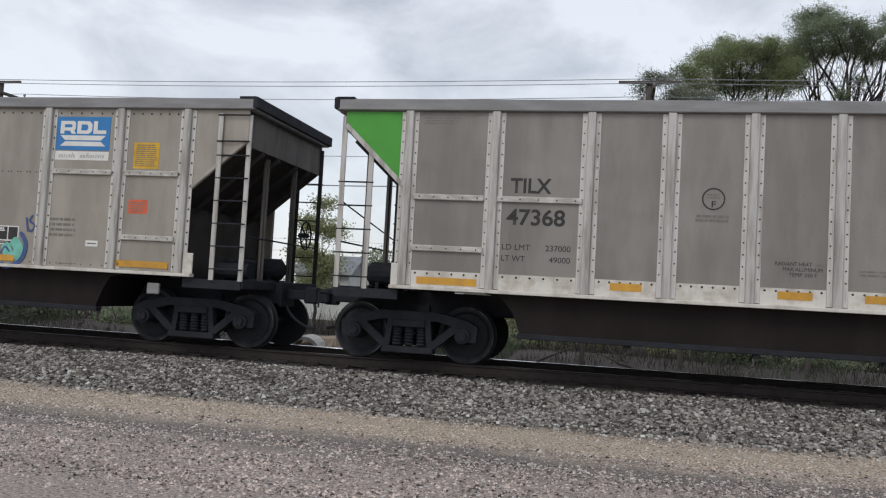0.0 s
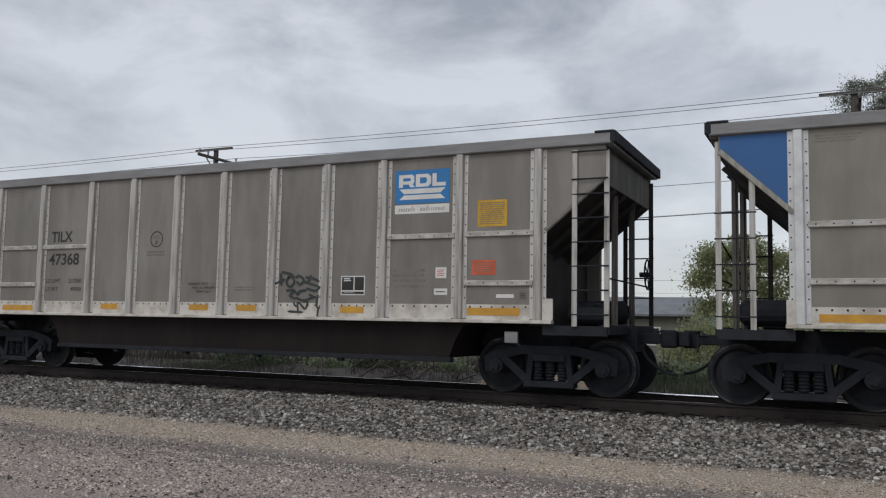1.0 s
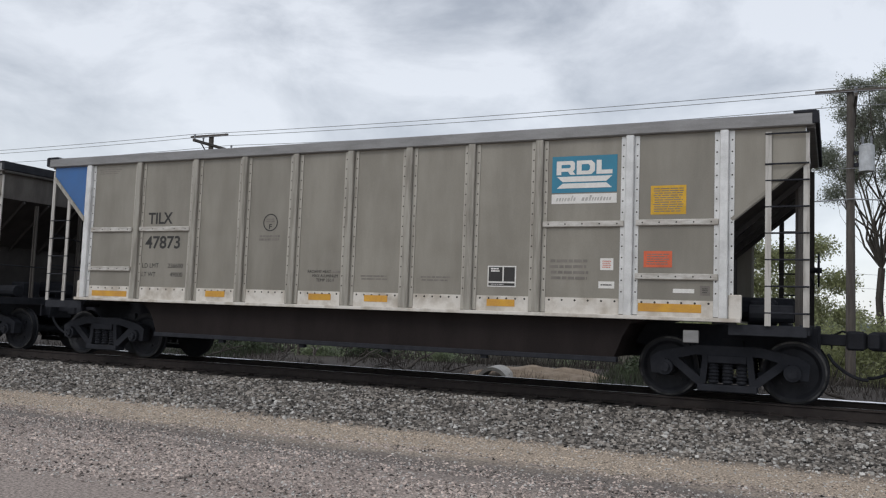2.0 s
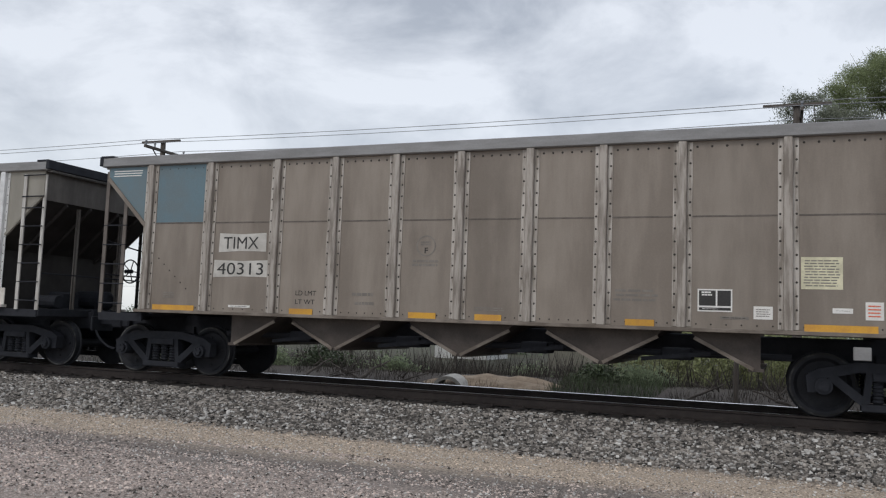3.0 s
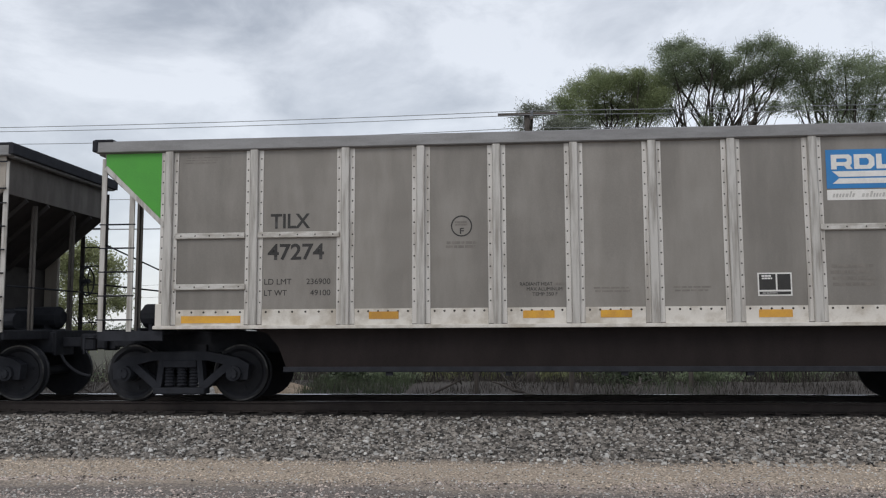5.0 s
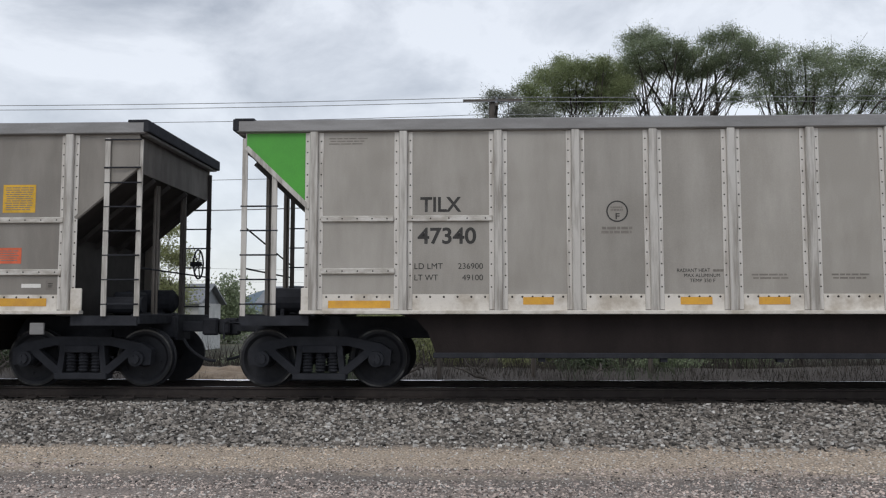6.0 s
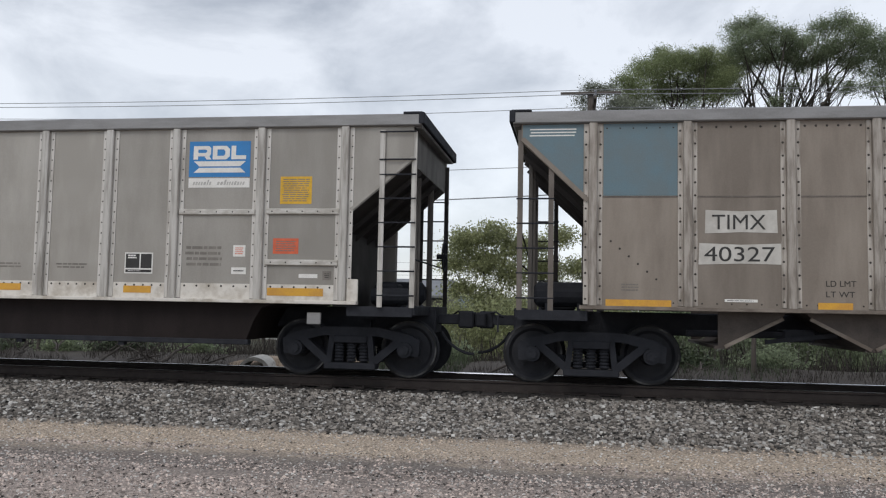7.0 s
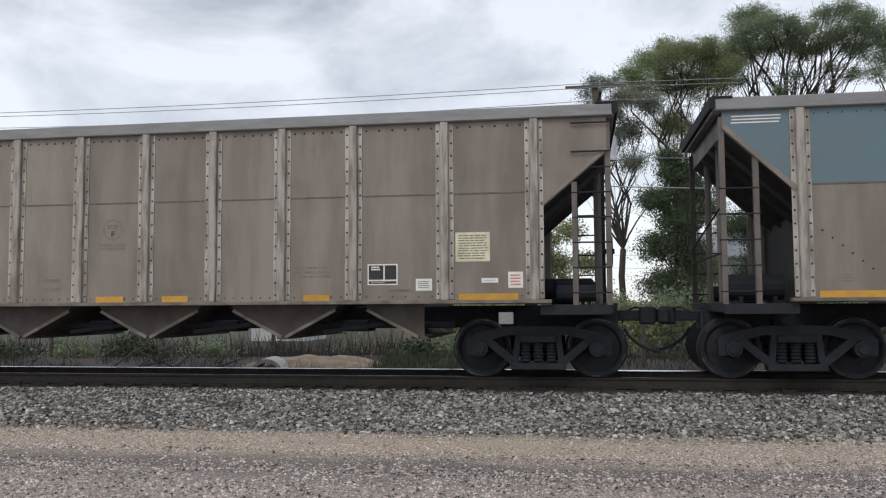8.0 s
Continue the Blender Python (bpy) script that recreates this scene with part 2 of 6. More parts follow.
    "stone_pale": material("pale_limestone_chips", (0.55, 0.53, 0.50), 0.85, 0.0, stain=2, grain=90, bump=0.2, island=0.3),
    "pebble": material("mixed_road_gravel", (0.395, 0.325, 0.285), 0.85, 0.0, dark=(0.20, 0.163, 0.144), light=(0.56, 0.48, 0.43), stain=1.4, stretch=(0.4, 1, 1), grain=40, bump=0.2, island=0.95, ramp=(0.42, 0.6)),
    "pebble_tan": material("tan_verge_gravel", (0.44, 0.36, 0.28), 0.9, 0.0, dark=(0.30, 0.24, 0.188), light=(0.58, 0.487, 0.385), stain=1.4, stretch=(0.4, 1, 1), grain=40, bump=0.2, island=0.85, ramp=(0.42, 0.6)),
    "timber": material("grey_weathered_timber", (0.115, 0.10, 0.088), 0.85, 0.0, dark=(0.06, 0.05, 0.045), stain=3, stretch=(5, 5, 0.6), grain=40, bump=0.4),
    "wire": material("pale_overhead_wire", (0.33, 0.34, 0.36), 0.5, 0.4, stain=1, grain=10, bump=0.0),
    "transformer": material("pale_grey_enamel", (0.58, 0.60, 0.62), 0.45, 0.0, stain=4, grain=40, bump=0.02),
    "bark": material("dark_bark", (0.072, 0.062, 0.052), 0.9, 0.0, dark=(0.03, 0.025, 0.02), stain=4, stretch=(4, 4, 0.8), grain=30, bump=0.6),
    # greens raised above real foliage, so that haze is part of the colour
    "leaf": material("haze_lightened_green_leaves", (0.28, 0.33, 0.205), 0.6, 0.0, dark=(0.19, 0.235, 0.147), light=(0.38, 0.42, 0.265), stain=0.5, grain=4, bump=0.0, island=0.4),
    "leaf_fresh": material("fresh_green_leaves", (0.30, 0.345, 0.175), 0.6, 0.0, dark=(0.20, 0.245, 0.125), light=(0.40, 0.44, 0.24), stain=0.5, grain=4, bump=0.0, island=0.4),
    # dark green, lowered so the leaves carry the deep shade below the crowns
    "leaf_shaded": material("shaded_dark_green_leaves", (0.13, 0.17, 0.10), 0.6, 0.0, dark=(0.085, 0.115, 0.068), light=(0.19, 0.235, 0.14), stain=0.5, grain=4, bump=0.0, island=0.4),
    "leaf_grey": material("grey_green_leaves", (0.30, 0.32, 0.25), 0.6, 0.0, dark=(0.20, 0.22, 0.175), light=(0.38, 0.40, 0.32), stain=0.5, grain=4, bump=0.0, island=0.35),
    # yellow-green lightened to hold the haze of distance
    "leaf_yellow": material("haze_lightened_yellow_green_leaves", (0.38, 0.40, 0.21), 0.6, 0.0, dark=(0.26, 0.285, 0.155), light=(0.48, 0.49, 0.28), stain=0.6, grain=4, bump=0.0, island=0.4),
    "dry": material("dry_brown_stems", (0.066, 0.057, 0.05), 0.85, 0.0, dark=(0.036, 0.031, 0.028), light=(0.112, 0.099, 0.084), stain=1, grain=10, bump=0.0, island=0.75),
    "sand": material("tan_sand", (0.31, 0.245, 0.18), 0.9, 0.0, dark=(0.20, 0.15, 0.105), stain=4, grain=30, bump=0.6, amount=0.8),
    "concrete": material("pale_concrete", (0.52, 0.50, 0.46), 0.8, 0.0, dark=(0.34, 0.32, 0.29), stain=5, grain=60, bump=0.2),
    "roof_grey": material("grey_sheet_roof", (0.24, 0.25, 0.27), 0.5, 0.2, stain=0.8, grain=10, bump=0.05),
    "wall_pale": material("pale_siding", (0.62, 0.62, 0.60), 0.7, 0.0, stain=0.7, grain=15, bump=0.05),
    "wall_olive": material("olive_grey_siding", (0.20, 0.19, 0.155), 0.8, 0.0, stain=0.7, grain=15, bump=0.05),
    "glass": material("dark_window_glass", (0.03, 0.035, 0.04), 0.12, 0.0, stain=1, grain=5, bump=0.0),
    # blue-grey that paints the distance haze straight onto the hill
    "hill": material("haze_blue_hill", (0.135, 0.175, 0.215), 0.95, 0.0, dark=(0.11, 0.15, 0.18), stain=0.01, grain=0.05, bump=0.0),
}


def ground_material():
    """Gravel road, tan dirt verge, dark wheel track and rough grass, in bands along the track."""
    m = bpy.data.materials.new("gravel_dirt_and_grass")
    m.use_nodes = True
    n, l = m.node_tree.nodes, m.node_tree.links
    b = n["Principled BSDF"]
    geo, sep = n.new("ShaderNodeNewGeometry"), n.new("ShaderNodeSeparateXYZ")
    l.new(geo.outputs["Position"], sep.inputs[0])
    mp = n.new("ShaderNodeMapping")
    mp.inputs["Scale"].default_value = (0.35, 1, 1)
    l.new(geo.outputs["Position"], mp.inputs["Vector"])

    def tex(scale, detail, src, rough=0.6):
        t = n.new("ShaderNodeTexNoise")
        t.inputs["Scale"].default_value, t.inputs["Detail"].default_value, t.inputs["Roughness"].default_value = scale, detail, rough
        l.new(src, t.inputs["Vector"])
        return t.outputs["Fac"]

    def math_(op, a, c):
        t = n.new("ShaderNodeMath")
        t.operation = op
        for i, v in enumerate((a, c)):
            if isinstance(v, (int, float)):
                t.inputs[i].default_value = v
            else:
                l.new(v, t.inputs[i])
        return t.outputs[0]

    big, mid, fine = tex(0.9, 5, mp.outputs[0]), tex(7, 5, mp.outputs[0]), tex(34, 5, geo.outputs["Position"], 0.7)
    warp = math_("ADD", sep.outputs["Y"], math_("MULTIPLY", math_("SUBTRACT", big, 0.5), 0.9))
    warp = math_("ADD", warp, math_("MULTIPLY", math_("SUBTRACT", mid, 0.5), 0.7))
    ramp = n.new("ShaderNodeValToRGB")
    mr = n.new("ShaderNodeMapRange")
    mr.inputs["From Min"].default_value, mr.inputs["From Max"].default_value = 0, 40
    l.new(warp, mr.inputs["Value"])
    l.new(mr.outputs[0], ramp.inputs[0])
    # bed from 10.7 to 12.8 coloured dark for the shade between ballast stones
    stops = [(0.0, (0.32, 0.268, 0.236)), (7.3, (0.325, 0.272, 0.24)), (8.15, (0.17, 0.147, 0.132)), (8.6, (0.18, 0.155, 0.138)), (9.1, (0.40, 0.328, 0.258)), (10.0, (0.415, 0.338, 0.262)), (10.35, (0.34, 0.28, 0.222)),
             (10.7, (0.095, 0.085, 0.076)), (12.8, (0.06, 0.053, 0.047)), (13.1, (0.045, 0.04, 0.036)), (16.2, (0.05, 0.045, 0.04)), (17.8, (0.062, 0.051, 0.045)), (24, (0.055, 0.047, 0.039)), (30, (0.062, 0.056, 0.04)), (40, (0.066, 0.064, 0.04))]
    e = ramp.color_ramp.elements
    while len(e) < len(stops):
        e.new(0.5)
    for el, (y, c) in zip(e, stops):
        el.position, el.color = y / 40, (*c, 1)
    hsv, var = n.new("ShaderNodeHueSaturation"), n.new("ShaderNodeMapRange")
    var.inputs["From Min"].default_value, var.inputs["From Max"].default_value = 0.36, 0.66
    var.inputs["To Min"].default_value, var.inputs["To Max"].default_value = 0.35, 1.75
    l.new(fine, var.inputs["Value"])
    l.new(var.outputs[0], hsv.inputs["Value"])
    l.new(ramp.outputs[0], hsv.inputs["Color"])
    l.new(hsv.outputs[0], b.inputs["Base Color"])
    b.inputs["Roughness"].default_value = 0.92
    bp = n.new("ShaderNodeBump")
    bp.inputs["Strength"].default_value, bp.inputs["Distance"].default_value = 0.5, 0.02
    l.new(fine, bp.inputs["Height"])
    l.new(bp.outputs[0], b.inputs["Normal"])
    return m


M["ground"] = ground_material()


def let_light_through(m, share):
    """Thin leaves pass some of the light that falls on their backs."""
    n, l = m.node_tree.nodes, m.node_tree.links
    b, out = n["Principled BSDF"], n["Material Output"]
    tr, mix = n.new("ShaderNodeBsdfTranslucent"), n.new("ShaderNodeMixShader")
    l.new(b.inputs["Base Color"].links[0].from_socket, tr.inputs["Color"])
    mix.inputs[0].default_value = share
    l.new(b.outputs[0], mix.inputs[1])
    l.new(tr.outputs[0], mix.inputs[2])
    l.new(mix.outputs[0], out.inputs["Surface"])


for leafy in ("leaf", "leaf_shaded", "leaf_fresh", "leaf_grey", "leaf_yellow", "dry"):
    let_light_through(M[leafy], 0.62)


# ---- mesh tools ----
def box(bm, x0, x1, y0, y1, z0, z1, bevel=0.0):
    g = bmesh.ops.create_cube(bm, size=1, matrix=Matrix.Translation(((x0 + x1) / 2, (y0 + y1) / 2, (z0 + z1) / 2)) @ Matrix.Diagonal((x1 - x0, y1 - y0, z1 - z0, 1)))
    if bevel:
        edges = list({e for v in g["verts"] for e in v.link_edges})
        bmesh.ops.bevel(bm, geom=edges, offset=bevel, segments=1, affect="EDGES")
    return bm


def tube(bm, a, b, r, n=8, r2=None):
    a, b = Vector(a), Vector(b)
    q = (b - a).to_track_quat("Z", "Y").to_matrix().to_4x4()
    bmesh.ops.create_cone(bm, cap_ends=True, segments=n, radius1=r, radius2=r if r2 is None else r2, depth=(b - a).length, matrix=Matrix.Translation((a + b) / 2) @ q)
    return bm


def plate(bm, pts, y0, y1):
    """A polygon of (x, z) points, given thickness from y0 to y1."""
    f = bm.faces.new([bm.verts.new((x, y0, z)) for x, z in pts])
    r = bmesh.ops.extrude_face_region(bm, geom=[f])
    for v in r["geom"]:
        if isinstance(v, bmesh.types.BMVert):
            v.co.y = y1
    bmesh.ops.recalc_face_normals(bm, faces=bm.faces[:])
    return bm


def strip_between(bm, a, b, w, y0, y1):
    """A straight flat bar from a to b in x and z, w wide."""
    (ax, az), (bx, bz) = a, b
    d = math.hypot(bx - ax, bz - az)
    nx, nz = -(bz - az) / d * w / 2, (bx - ax) / d * w / 2
    return plate(bm, [(ax + nx, az + nz), (bx + nx, bz + nz), (bx - nx, bz - nz), (ax - nx, az - nz)], y0, y1)


def mesh_of(name, bm, mat):
    me = bpy.data.meshes.new(name)
    bm.to_mesh(me)
    bm.free()
    me.materials.append(M[mat])
    return me


CACHE = {}


def shared(key, mat, build):
    """The mesh that build(bm) makes, made once for each key."""
    if (key, mat) not in CACHE:
        bm = bmesh.new()
        build(bm)
        CACHE[key, mat] = mesh_of(key, bm, mat)
    return CACHE[key, mat]


def part(name, data, parent, label="", at=None):
    ob = new(name, data)
    ob.parent = parent
    if at is not None:
        ob.matrix_basis = at
    return tagged(ob, label)


def raw_mesh(name, verts, faces, mat):
    me = bpy.data.meshes.new(name)
    me.from_pydata(verts, [], faces)
    me.materials.append(M[mat])
    return me


def lettering(text, x0, x1, z0, z1, y, bold=0.022):
    """Flat letters that fill the given field, facing the camera's side."""
    key = ("text", text, x0, x1, z0, z1, y)
    if key not in CACHE:
        cu = bpy.data.curves.new("letters", "FONT")
        cu.body, cu.offset, cu.extrude = text, bold if "M" not in text else 0.0, 0.0
        ob = bpy.data.objects.new("letters", cu)
        scene.collection.objects.link(ob)
        me = bpy.data.meshes.new_from_object(ob.evaluated_get(bpy.context.evaluated_depsgraph_get()))
        bpy.data.objects.remove(ob)
        bpy.data.curves.remove(cu)
        co = np.empty(len(me.vertices) * 3)
        me.vertices.foreach_get("co", co)
        co = co.reshape(-1, 3)
        lo, hi = co.min(0), co.max(0)
        fit = np.empty_like(co)
        fit[:, 0] = x0 + (co[:, 0] - lo[0]) / (hi[0] - lo[0]) * (x1 - x0)
        fit[:, 1] = y
        fit[:, 2] = z0 + (co[:, 1] - lo[1]) / (hi[1] - lo[1]) * (z1 - z0)
        me.vertices.foreach_set("co", fit.ravel())
        me.update()
        me.materials.clear()
        me.materials.append(M["ink"])
        CACHE[key] = me
    return CACHE[key]


def bars(bm, x0, x1, z0, z1, rows, y, seed, gap=0.35, breaks=True):
    """Lines of small print that cannot be read, as plain bars."""
    rnd = random.Random(seed)
    h = (z1 - z0) / rows
    for i in range(rows):
        z = z1 - (i + 1) * h + h * gap / 2
        x = x0 + rnd.uniform(0, 0.06) * (x1 - x0)
        end = x1 - rnd.uniform(0, 0.12) * (x1 - x0)
        while x < end:
            w = rnd.uniform(0.1, 0.3) * (x1 - x0) if breaks else end - x
            box(bm, x, min(x + w, end), y - 0.002, y, z, z + h * (1 - gap))
            x += w + 0.03 * (x1 - x0)


def ribbon(bm, pts, w, y):
    """A brush stroke through points in x and z, with round ends."""
    fine = []
    for i in range(len(pts) - 1):
        p0, p1, p2, p3 = pts[max(i - 1, 0)], pts[i], pts[i + 1], pts[min(i + 2, len(pts) - 1)]
        for k in range(5):
            t = k / 5
            fine.append(tuple(0.5 * (2 * p1[j] + (p2[j] - p0[j]) * t + (2 * p0[j] - 5 * p1[j] + 4 * p2[j] - p3[j]) * t * t + (3 * p1[j] - p0[j] - 3 * p2[j] + p3[j]) * t ** 3) for j in (0, 1)))
    fine.append(pts[-1])
    left, right = [], []
    for i, (x, z) in enumerate(fine):
        a, b = fine[max(i - 1, 0)], fine[min(i + 1, len(fine) - 1)]
        d = math.hypot(b[0] - a[0], b[1] - a[1]) or 1
        ww = w * (0.55 if i in (0, len(fine) - 1) else 1) * (0.9 + 0.2 * noise.noise((x * 9, z * 9, w * 50)))
        nx, nz = -(b[1] - a[1]) / d * ww / 2, (b[0] - a[0]) / d * ww / 2
        left.append(bm.verts.new((x + nx, y, z + nz)))
        right.append(bm.verts.new((x - nx, y, z - nz)))
    for i in range(len(fine) - 1):
        bm.faces.new((left[i], right[i], right[i + 1], left[i + 1]))


# ---- the ground, the road and the railway ----
TRACK_Y, RAIL_Z = 14.2, 0.48


def ground_height(x, y):
    """Level road, ballast bank up to the track, and lower land behind it."""
    pts = [(-1e5, 0), (10.35, 0), (11.3, 0.085), (12.5, 0.235), (12.95, 0.285), (15.5, 0.285), (16.1, 0.24), (17.2, -0.1), (19.5, 0.1), (22, 0.3), (25, 0.05), (34, -1.3), (1e5, -1.3)]
    for (a, za), (b, zb) in zip(pts, pts[1:]):
        if y <= b:
            z = za + (zb - za) * (y - a) / (b - a)
            break
    rough = 0.02 * noise.noise((x * 0.9, y * 1.3, 0)) + (0.12 * noise.noise((x * 0.25, y * 0.3, 5)) if y > 17 else 0)
    if y < 11 and y > -6:
        rough = 0.014 * noise.noise((x * 0.4, y * 2.2, 1)) - 0.03 * math.exp(-((y - 8.5) / 0.45) ** 2)
    return z + (rough if abs(y) < 200 else 0)


def build_ground():
    xs = [-3000, -800, -250, -120] + [-70 + i * 0.5 for i in range(181)] + [60, 120, 250, 800, 3000]
    ys = [-3000, -600, -150, -40, -10, 0, 4, 6] + [6.5 + 0.2 * i for i in range(60)] + [19, 20, 21, 22.5, 24, 27, 30, 34, 40, 50, 70, 120, 250, 800, 3500]
    verts = [(x, y, ground_height(x, y)) for y in ys for x in xs]
    w = len(xs)
    faces = [(j * w + i, j * w + i + 1, (j + 1) * w + i + 1, (j + 1) * w + i) for j in range(len(ys) - 1) for i in range(w - 1)]
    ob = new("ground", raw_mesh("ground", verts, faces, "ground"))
    tagged(ob, "gravel road, tan dirt verge and rough grassland", "ground", kind="structure")


build_ground()

OCT = [(1, 0, 0), (0, 1, 0), (-1, 0, 0), (0, -1, 0), (0, 0, 1)]
OCT_FACES = np.array([(0, 1, 4), (1, 2, 4), (2, 3, 4), (3, 0, 4)])


BLOCK = [(x, y, z) for z in (-0.75, 0.75) for y in (-0.75, 0.75) for x in (-0.75, 0.75)]
BLOCK_FACES = np.array([(0, 2, 3), (0, 3, 1), (4, 5, 7), (4, 7, 6), (0, 1, 5), (0, 5, 4), (2, 6, 7), (2, 7, 3), (0, 4, 6), (0, 6, 2), (1, 3, 7), (1, 7, 5)])


def scatter(name, places, sizes, mat, seed, label, category, shape=BLOCK, shape_faces=BLOCK_FACES, flat=0.72):
    """Many broken stones in one mesh."""
    rng = np.random.default_rng(seed)
    n, k = len(places), len(shape)
    base = np.array(shape, float)
    v = base[None] * rng.uniform(0.62, 1.25, (n, k, 1))
    v = v * sizes[:, None, None] * rng.uniform(0.7, 1.3, (n, 1, 3)) * np.array([1, 1, flat])
    a, t = rng.uniform(0, 6.28, n), rng.uniform(-0.6, 0.6, n)
    ca, sa, ct, st = np.cos(a)[:, None], np.sin(a)[:, None], np.cos(t)[:, None], np.sin(t)[:, None]
    x, y, z = v[..., 0], v[..., 1], v[..., 2]
    y, z = y * ct - z * st, y * st + z * ct
    x, y = x * ca - y * sa, x * sa + y * ca
    v = np.stack([x, y, z], -1) + np.asarray(places)[:, None]
    f = (shape_faces[None] + (np.arange(n) * k)[:, None, None]).reshape(-1, 3)
    me = bpy.data.meshes.new(name)
    me.vertices.add(n * k)
    me.vertices.foreach_set("co", v.ravel())
    me.loops.add(len(f) * 3)
    me.loops.foreach_set("vertex_index", f.ravel())
    me.polygons.add(len(f))
    me.polygons.foreach_set("loop_start", np.arange(len(f)) * 3)
    me.update(calc_edges=True)
    me.shade_flat()
    me.materials.append(M[mat])
    ob = new(name, me)
    return tagged(ob, label, category, kind="stuff")


def stones(n, x0, x1, y0, y1, seed, lift=0.0):
    rng = np.random.default_rng(seed)
    x = rng.uniform(x0, x1, n)
    y = rng.uniform(y0, y1, n)
    return np.array([(a, b, ground_height(a, b) + lift) for a, b in zip(x, y)])


rng = np.random.default_rng(4)
bank = stones(69000, -20.5, 8.5, 10.15, 12.98, 11)
edge_y = np.array([10.52 + 0.16 * noise.noise((p[0] * 0.8, 2, 3)) + 0.1 * noise.noise((p[0] * 3.1, 5, 3)) for p in bank]) - 0.25 * rng.random(len(bank)) ** 3
bank = bank[bank[:, 1] > edge_y]
scatter("ballast", bank, 0.010 + 0.025 * rng.random(len(bank)) ** 1.7, "stone", 12, "loose crushed grey ballast stones on the track bank", "ballast")
pale = stones(6500, -20.5, 8.5, 10.3, 12.9, 13, 0.012)
scatter("pale_ballast", pale, 0.008 + 0.024 * rng.random(len(pale)) ** 2, "stone_pale", 14, "pale limestone chips among the grey ballast", "ballast")
between_ties = stones(9500, -24, 10, 12.88, 15.9, 15, -0.004)
scatter("oily_ballast", between_ties, rng.uniform(0.018, 0.04, len(between_ties)), "stone_dark", 16, "near-black ballast between the sleepers", "ballast")
far_bank = stones(9500, -75, -20.5, 10.5, 12.95, 17)
scatter("far_ballast", far_bank, rng.uniform(0.022, 0.046, len(far_bank)), "stone", 18, "crushed grey ballast further along the line", "ballast")
road = stones(150000, -18, 7, 5.6, 10.6, 19, -0.002)
road = road[[noise.noise((q[0] * 0.12, q[1] * 2.6, 9)) + 0.5 * noise.noise((q[0] * 0.7, q[1] * 3, 4)) > -0.28 + 0.5 * r for q, r in zip(road, rng.random(len(road)) - 0.5)]]
rut = np.exp(-((road[:, 1] - 8.42) / 0.27) ** 2) * np.array([0.45 + 0.6 * noise.noise((q[0] * 0.22, 3, 8)) for q in road])
road = road[rng.random(len(road)) > rut]
verge = road[:, 1] > np.array([9.05 + 0.45 * noise.noise((q[0] * 0.3, 6, 2)) + 0.25 * noise.noise((q[0] * 1.7, q[1], 7)) for q in road])
size = 0.007 + 0.019 * rng.random(len(road)) ** 2
scatter("road_gravel", road[~verge], size[~verge], "pebble", 20, "fine mixed gravel pressed into the dirt road", "gravel", OCT, OCT_FACES, 0.75)
scatter("verge_gravel", road[verge], size[verge] * 0.85, "pebble_tan", 24, "fine tan gravel on the dirt verge", "gravel", OCT, OCT_FACES, 0.6)
chips = stones(24000, -18, 7, 5.6, 10.4, 21)
scatter("road_chips", chips, 0.005 + 0.014 * rng.random(len(chips)) ** 2, "stone_pale", 22, "small pale stone chips on the dirt road", "gravel", OCT, OCT_FACES, 0.8)

# rails and sleepers
railway = tagged(new("railway_track"), "single standard-gauge track of worn rails on dark sleepers", "railway track", kind="structure")
profile = [(-0.07, -0.172), (0.07, -0.172), (0.07, -0.16), (0.012, -0.14), (0.012, -0.045), (0.034, -0.035), (0.034, -0.014), (0.026, -0.007)]
profile += [(-x, z) for x, z in reversed(profile[2:])]
for y in (TRACK_Y - 0.7525, TRACK_Y + 0.7525):
    verts = [(x, y + a, RAIL_Z + b) for x in (-260, 180) for a, b in profile]
    k = len(profile)
    faces = [(i, (i + 1) % k, k + (i + 1) % k, k + i) for i in range(k)]
    rail = part("rail", raw_mesh("rail", verts, faces, "rail"), railway, "rusty steel rail")
    gauge = 1 if y < TRACK_Y else -1
    crown = [(-0.0365, -0.016), (-0.033, -0.006), (-0.018, -0.001), (0.0, 0.0005), (0.018, -0.001), (0.033, -0.006), (0.0365, -0.016)]
    crown = [(max(a, -0.012) if gauge > 0 else min(a, 0.012), b if a * gauge > -0.012 else 0.0) for a, b in crown]
    verts = [(x, y + a, RAIL_Z + b) for x in (-260, 180) for a, b in crown]
    part("rail_head", raw_mesh("rail_head", verts, [(i, i + 1, i + 8, i + 7) for i in range(6)], "rail_top" if gauge > 0 else "rail_mirror"), rail, "polished running surface")


def sleeper_mesh(bm):
    box(bm, -0.115, 0.115, -1.3, 1.3, -0.1, 0.09, 0.012)


def tie_plate(bm):
    for s in (-1, 1):
        box(bm, -0.1, 0.1, s * 0.7525 - 0.17, s * 0.7525 + 0.17, 0.088, 0.104)
        for dx in (-0.07, 0.07):
            for dy in (-0.09, 0.09):
                box(bm, dx - 0.012, dx + 0.012, s * 0.7525 + dy - 0.012, s * 0.7525 + dy + 0.012, 0.1, 0.125)


